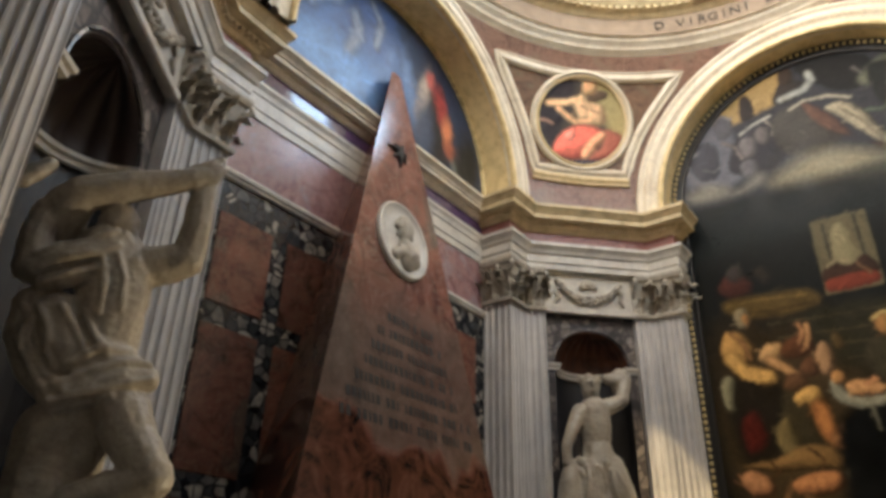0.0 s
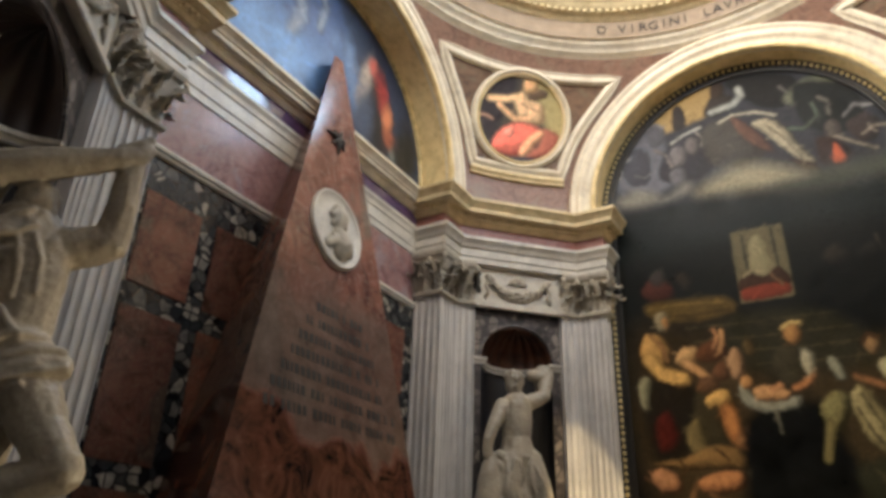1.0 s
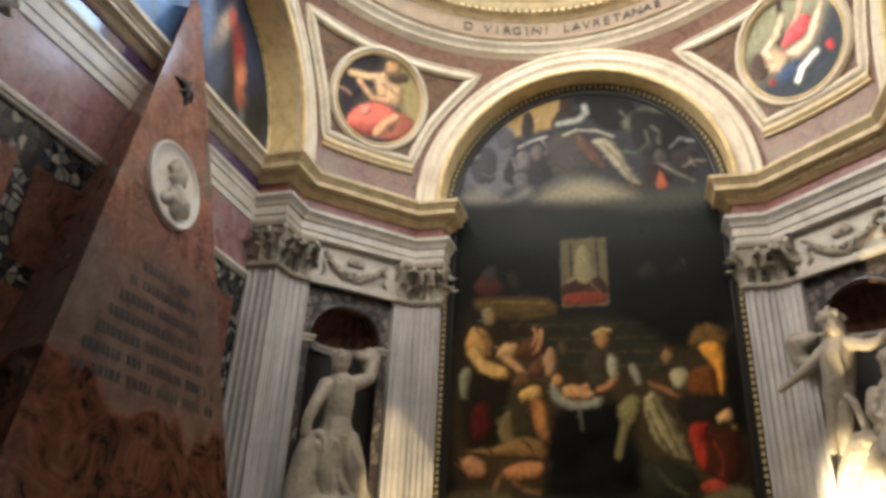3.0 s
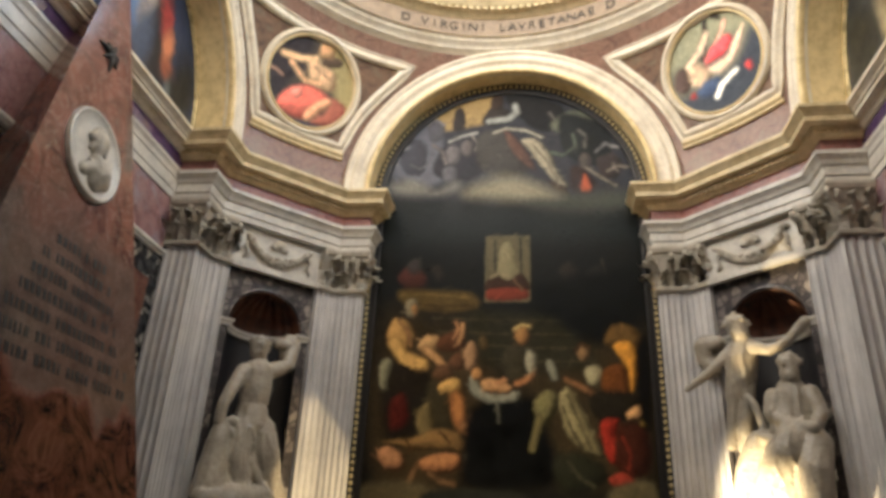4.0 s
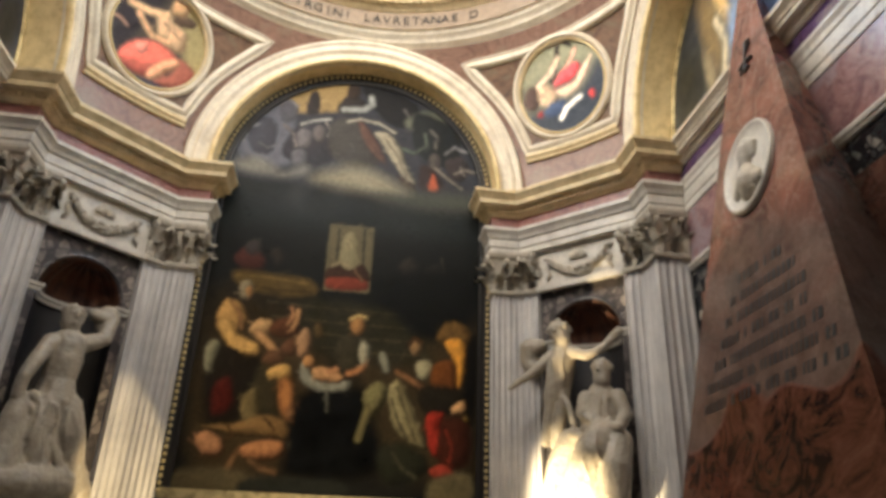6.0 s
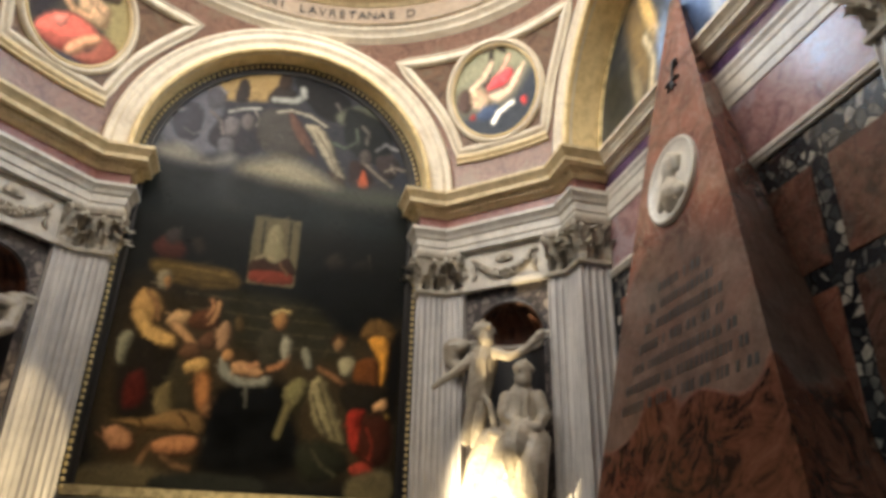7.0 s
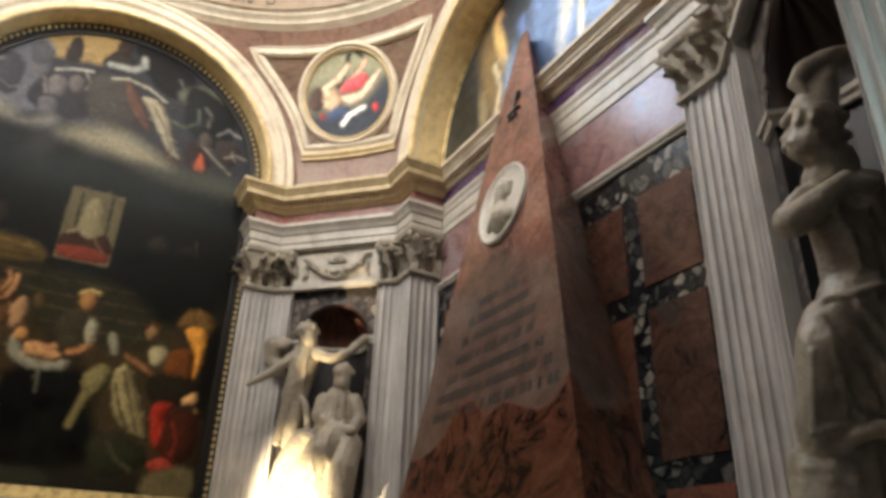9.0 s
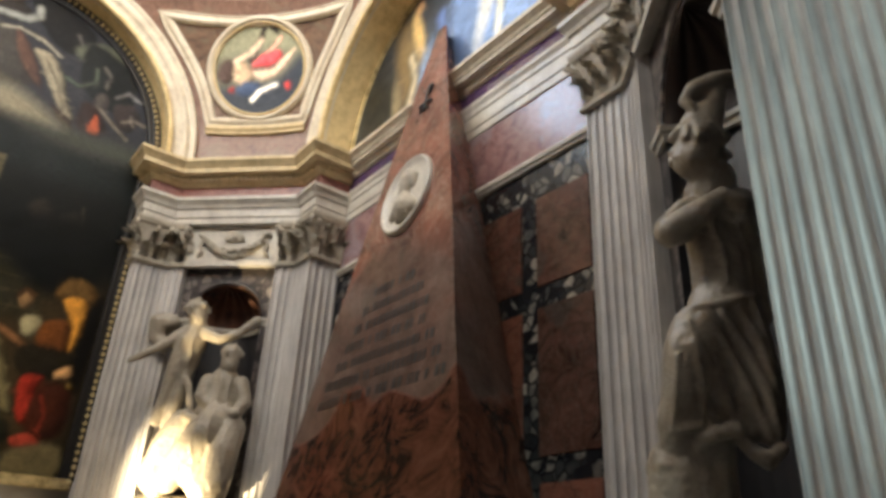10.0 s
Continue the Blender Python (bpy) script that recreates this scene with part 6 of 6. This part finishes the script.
def figure_se():
    b = Figure()
    b.chain((0.21, 0.08, 3.47, 0.118), (0.18, 0.10, 3.39, 0.101))
    b.hair(0.20, 0.08, 3.48, 0.113, 4, 0.0, -0.6, 1.0)
    b.chain((0.32, 0.02, 3.79, 0.056), (0.25, 0.04, 3.65, 0.094), (0.21, 0.06, 3.53, 0.119))
    b.chain((0.19, 0.08, 3.40, 0.091), (0.24, 0.05, 3.31, 0.095), (0.24, 0.02, 3.23, 0.116))
    b.chain((0.43, 0.00, 3.90, 0.045), (0.32, 0.04, 3.87, 0.049), (0.22, 0.08, 3.81, 0.045), (0.17, 0.12, 3.72, 0.032), (0.20, 0.13, 3.65, 0.022))
    b.chain((0.27, 0.04, 3.31, 0.090), (0.23, 0.00, 3.24, 0.122), (0.23, -0.02, 3.07, 0.135), (0.24, -0.02, 2.90, 0.137), (0.24, -0.02, 2.75, 0.140), (0.20, -0.02, 2.62, 0.152))
    b.chain((0.13, 0.06, 3.11, 0.099), (0.04, 0.10, 3.03, 0.077), (0.05, 0.14, 3.01, 0.071), (0.17, 0.18, 3.07, 0.060), (0.27, 0.18, 3.13, 0.050), (0.35, 0.16, 3.10, 0.039))
    b.chain((0.35, 0.00, 3.16, 0.104), (0.37, -0.02, 3.00, 0.076), (0.37, -0.02, 2.80, 0.065), (0.37, -0.02, 2.64, 0.058))
    b.chain((0.12, 0.04, 2.56, 0.131), (0.06, 0.08, 2.46, 0.109), (0.03, 0.08, 2.31, 0.093), (0.00, 0.05, 2.18, 0.097), (-0.01, 0.03, 2.07, 0.078), (0.01, 0.00, 1.90, 0.076))
    b.chain((0.21, -0.02, 2.55, 0.136), (0.16, -0.02, 2.36, 0.124), (0.11, -0.02, 2.17, 0.107), (0.10, -0.04, 1.99, 0.105), (0.10, -0.04, 1.89, 0.103))
    b.chain((0.30, 0.00, 2.68, 0.088), (0.32, 0.00, 2.49, 0.090), (0.34, 0.00, 2.30, 0.087), (0.34, 0.01, 2.14, 0.058))
    b.chain((0.24, 0.00, 2.49, 0.105), (0.26, 0.00, 2.30, 0.097), (0.28, 0.01, 2.16, 0.059))
    b.chain((0.21, 0.04, 2.13, 0.027), (0.26, 0.06, 2.06, 0.033), (0.31, 0.06, 2.02, 0.035), (0.37, 0.04, 2.07, 0.026))
    b.chain((0.06, 0.08, 2.08, 0.031), (0.13, 0.10, 2.12, 0.031), (0.22, 0.08, 2.14, 0.027))
    b.ridge((0.10, 2.64, 0.017), (0.19, 2.65, 0.022), (0.31, 2.69, 0.019), (0.37, 2.71, 0.014))
    b.ridge((0.13, 2.60, 0.017), (0.20, 2.50, 0.019), (0.27, 2.33, 0.018), (0.34, 2.10, 0.015))
    b.ridge((0.07, 2.57, 0.017), (0.13, 2.40, 0.019), (0.19, 2.24, 0.018), (0.29, 2.11, 0.013))
    b.ridge((0.21, 2.62, 0.017), (0.29, 2.47, 0.019), (0.35, 2.28, 0.016), (0.37, 2.12, 0.013))
    b.ridge((0.28, 2.64, 0.017), (0.34, 2.51, 0.019), (0.38, 2.32, 0.016))
    b.ridge((0.34, 2.67, 0.014), (0.37, 2.51, 0.016), (0.39, 2.37, 0.014))
    b.ridge((0.09, 2.48, 0.017), (0.10, 2.31, 0.016), (0.08, 2.15, 0.014))
    b.ridge((0.02, 2.43, 0.014), (0.00, 2.29, 0.014), (-0.03, 2.13, 0.014))
    b.ridge((0.16, 2.43, 0.016), (0.19, 2.28, 0.018), (0.22, 2.16, 0.016))
    b.ridge((0.09, 2.31, 0.014), (0.14, 2.18, 0.018), (0.22, 2.14, 0.016))
    b.ridge((-0.03, 2.13, 0.016), (0.07, 2.15, 0.018), (0.15, 2.18, 0.014))
    b.ridge((0.22, 2.13, 0.013), (0.27, 2.05, 0.015), (0.34, 2.03, 0.013))
    b.ridge((0.20, 3.05, 0.013), (0.25, 2.93, 0.015), (0.25, 2.77, 0.012))
    b.ridge((0.32, 3.05, 0.015), (0.35, 2.90, 0.017), (0.35, 2.74, 0.014))
    b.chain((-0.25, -0.05, 1.45, 0.2), (0.2, -0.05, 1.45, 0.2))
    b.chain((0.0, -0.05, 1.5, 0.16), (0.0, -0.05, 2.0, 0.16))
    b.finish("se_turned", "grey marble statue with an arm over its head in a niche", None, 0.009)


def figure_sw():
    b = Figure()
    b.chain((0.01, 0.10, 3.32, 0.107), (0.02, 0.10, 3.26, 0.089))
    b.chain((0.00, 0.15, 3.35, 0.059), (0.04, 0.15, 3.29, 0.047), (0.07, 0.14, 3.26, 0.035))
    b.chain((0.00, 0.06, 3.22, 0.101), (-0.00, 0.04, 3.15, 0.183), (0.06, 0.05, 2.95, 0.179), (0.08, 0.05, 2.74, 0.169), (0.08, 0.04, 2.56, 0.171))
    b.chain((0.11, 0.08, 3.08, 0.129), (0.13, 0.10, 2.91, 0.115), (0.12, 0.11, 2.73, 0.100))
    b.chain((-0.27, 0.02, 3.28, 0.134), (-0.25, 0.08, 3.34, 0.122), (-0.19, 0.16, 3.41, 0.096), (0.01, 0.20, 3.49, 0.089), (0.19, 0.23, 3.56, 0.073), (0.30, 0.24, 3.61, 0.062))
    b.chain((0.30, 0.24, 3.61, 0.068), (0.39, 0.24, 3.66, 0.056), (0.44, 0.25, 3.71, 0.032))
    b.chain((0.30, 0.24, 3.67, 0.031), (0.38, 0.25, 3.73, 0.028), (0.43, 0.25, 3.78, 0.022))
    b.chain((0.32, 0.24, 3.60, 0.028), (0.41, 0.25, 3.63, 0.022))
    b.chain((0.16, 0.08, 3.10, 0.118), (0.27, 0.10, 3.14, 0.108), (0.37, 0.14, 3.18, 0.096), (0.38, 0.18, 3.37, 0.080), (0.37, 0.20, 3.54, 0.068), (0.38, 0.22, 3.65, 0.053))
    b.chain((-0.46, 0.22, 3.37, 0.041), (-0.42, 0.22, 3.43, 0.048), (-0.37, 0.22, 3.49, 0.043))
    b.chain((-0.32, 0.08, 3.29, 0.086), (-0.34, 0.08, 3.15, 0.084), (-0.32, 0.06, 3.01, 0.100))
    b.chain((-0.30, 0.12, 2.98, 0.055), (-0.20, 0.16, 3.04, 0.061), (-0.09, 0.18, 3.09, 0.056), (0.01, 0.16, 3.17, 0.040))
    b.chain((-0.25, 0.12, 2.91, 0.044), (-0.13, 0.16, 2.95, 0.050), (-0.00, 0.17, 3.02, 0.034))
    b.chain((-0.27, 0.02, 2.82, 0.094), (-0.27, 0.02, 2.68, 0.092), (-0.18, 0.03, 2.52, 0.096), (-0.06, 0.04, 2.43, 0.101))
    b.chain((-0.15, 0.06, 2.78, 0.121), (-0.07, 0.08, 2.61, 0.119), (0.03, 0.08, 2.52, 0.108))
    b.chain((-0.07, 0.10, 2.39, 0.078), (0.05, 0.13, 2.43, 0.085), (0.18, 0.15, 2.49, 0.081), (0.30, 0.14, 2.51, 0.066))
    b.chain((-0.03, 0.12, 2.55, 0.064), (0.11, 0.15, 2.57, 0.065), (0.27, 0.14, 2.56, 0.050))
    b.chain((0.22, 0.10, 2.36, 0.140), (0.29, 0.14, 2.23, 0.122), (0.38, 0.19, 2.09, 0.109), (0.41, 0.20, 2.05, 0.103))
    b.chain((0.40, 0.20, 2.04, 0.103), (0.26, 0.16, 1.99, 0.096), (0.11, 0.10, 1.93, 0.085))
    b.chain((-0.03, -0.04, 2.24, 0.175), (-0.03, -0.06, 2.06, 0.172), (-0.03, -0.07, 1.91, 0.169))
    b.chain((0.07, 0.02, 2.37, 0.135), (0.09, -0.02, 2.20, 0.133), (0.08, -0.04, 2.02, 0.131))
    b.ridge((-0.30, 3.03, 0.022), (-0.21, 3.10, 0.026), (-0.09, 3.15, 0.023), (-0.00, 3.23, 0.018))
    b.ridge((-0.28, 2.96, 0.019), (-0.17, 3.03, 0.023), (-0.03, 3.09, 0.020), (0.03, 3.15, 0.015))
    b.ridge((-0.24, 2.90, 0.019), (-0.13, 2.96, 0.022), (0.00, 3.02, 0.017))
    b.ridge((-0.30, 2.78, 0.021), (-0.25, 2.72, 0.024), (-0.24, 2.61, 0.021), (-0.15, 2.49, 0.024), (-0.04, 2.40, 0.021))
    b.ridge((-0.24, 2.79, 0.019), (-0.17, 2.68, 0.022), (-0.15, 2.57, 0.021), (-0.07, 2.47, 0.019))
    b.ridge((-0.14, 2.79, 0.022), (-0.07, 2.70, 0.025), (0.02, 2.57, 0.022))
    b.ridge((-0.04, 2.79, 0.019), (0.01, 2.69, 0.022), (0.10, 2.59, 0.019))
    b.ridge((-0.29, 2.63, 0.018), (-0.22, 2.53, 0.021), (-0.13, 2.41, 0.021), (-0.08, 2.35, 0.018))
    b.ridge((-0.09, 2.42, 0.021), (0.04, 2.49, 0.024), (0.17, 2.56, 0.025), (0.30, 2.58, 0.020))
    b.ridge((-0.09, 2.35, 0.021), (0.06, 2.40, 0.024), (0.18, 2.45, 0.022), (0.32, 2.50, 0.020))
    b.ridge((-0.05, 2.52, 0.021), (0.06, 2.61, 0.022), (0.20, 2.63, 0.022), (0.29, 2.61, 0.017))
    b.ridge((-0.07, 2.31, 0.018), (0.04, 2.35, 0.021), (0.16, 2.39, 0.019))
    b.ridge((-0.25, 2.75, 0.016), (-0.28, 2.67, 0.019), (-0.26, 2.58, 0.016))
    b.ridge((0.04, 3.09, 0.017), (0.09, 2.98, 0.017), (0.11, 2.82, 0.017))
    b.ridge((-0.03, 3.07, 0.014), (0.01, 2.93, 0.017), (0.02, 2.78, 0.014))
    b.chain((-0.25, -0.05, 1.45, 0.2), (0.2, -0.05, 1.45, 0.2))
    b.chain((0.0, -0.05, 1.5, 0.16), (0.0, -0.05, 2.0, 0.16))
    b.finish("sw_turned", "pale marble statue in loose drapery stretching out its arms", None, 0.009)


figure_nw()
figure_ne()
figure_se()
figure_sw()
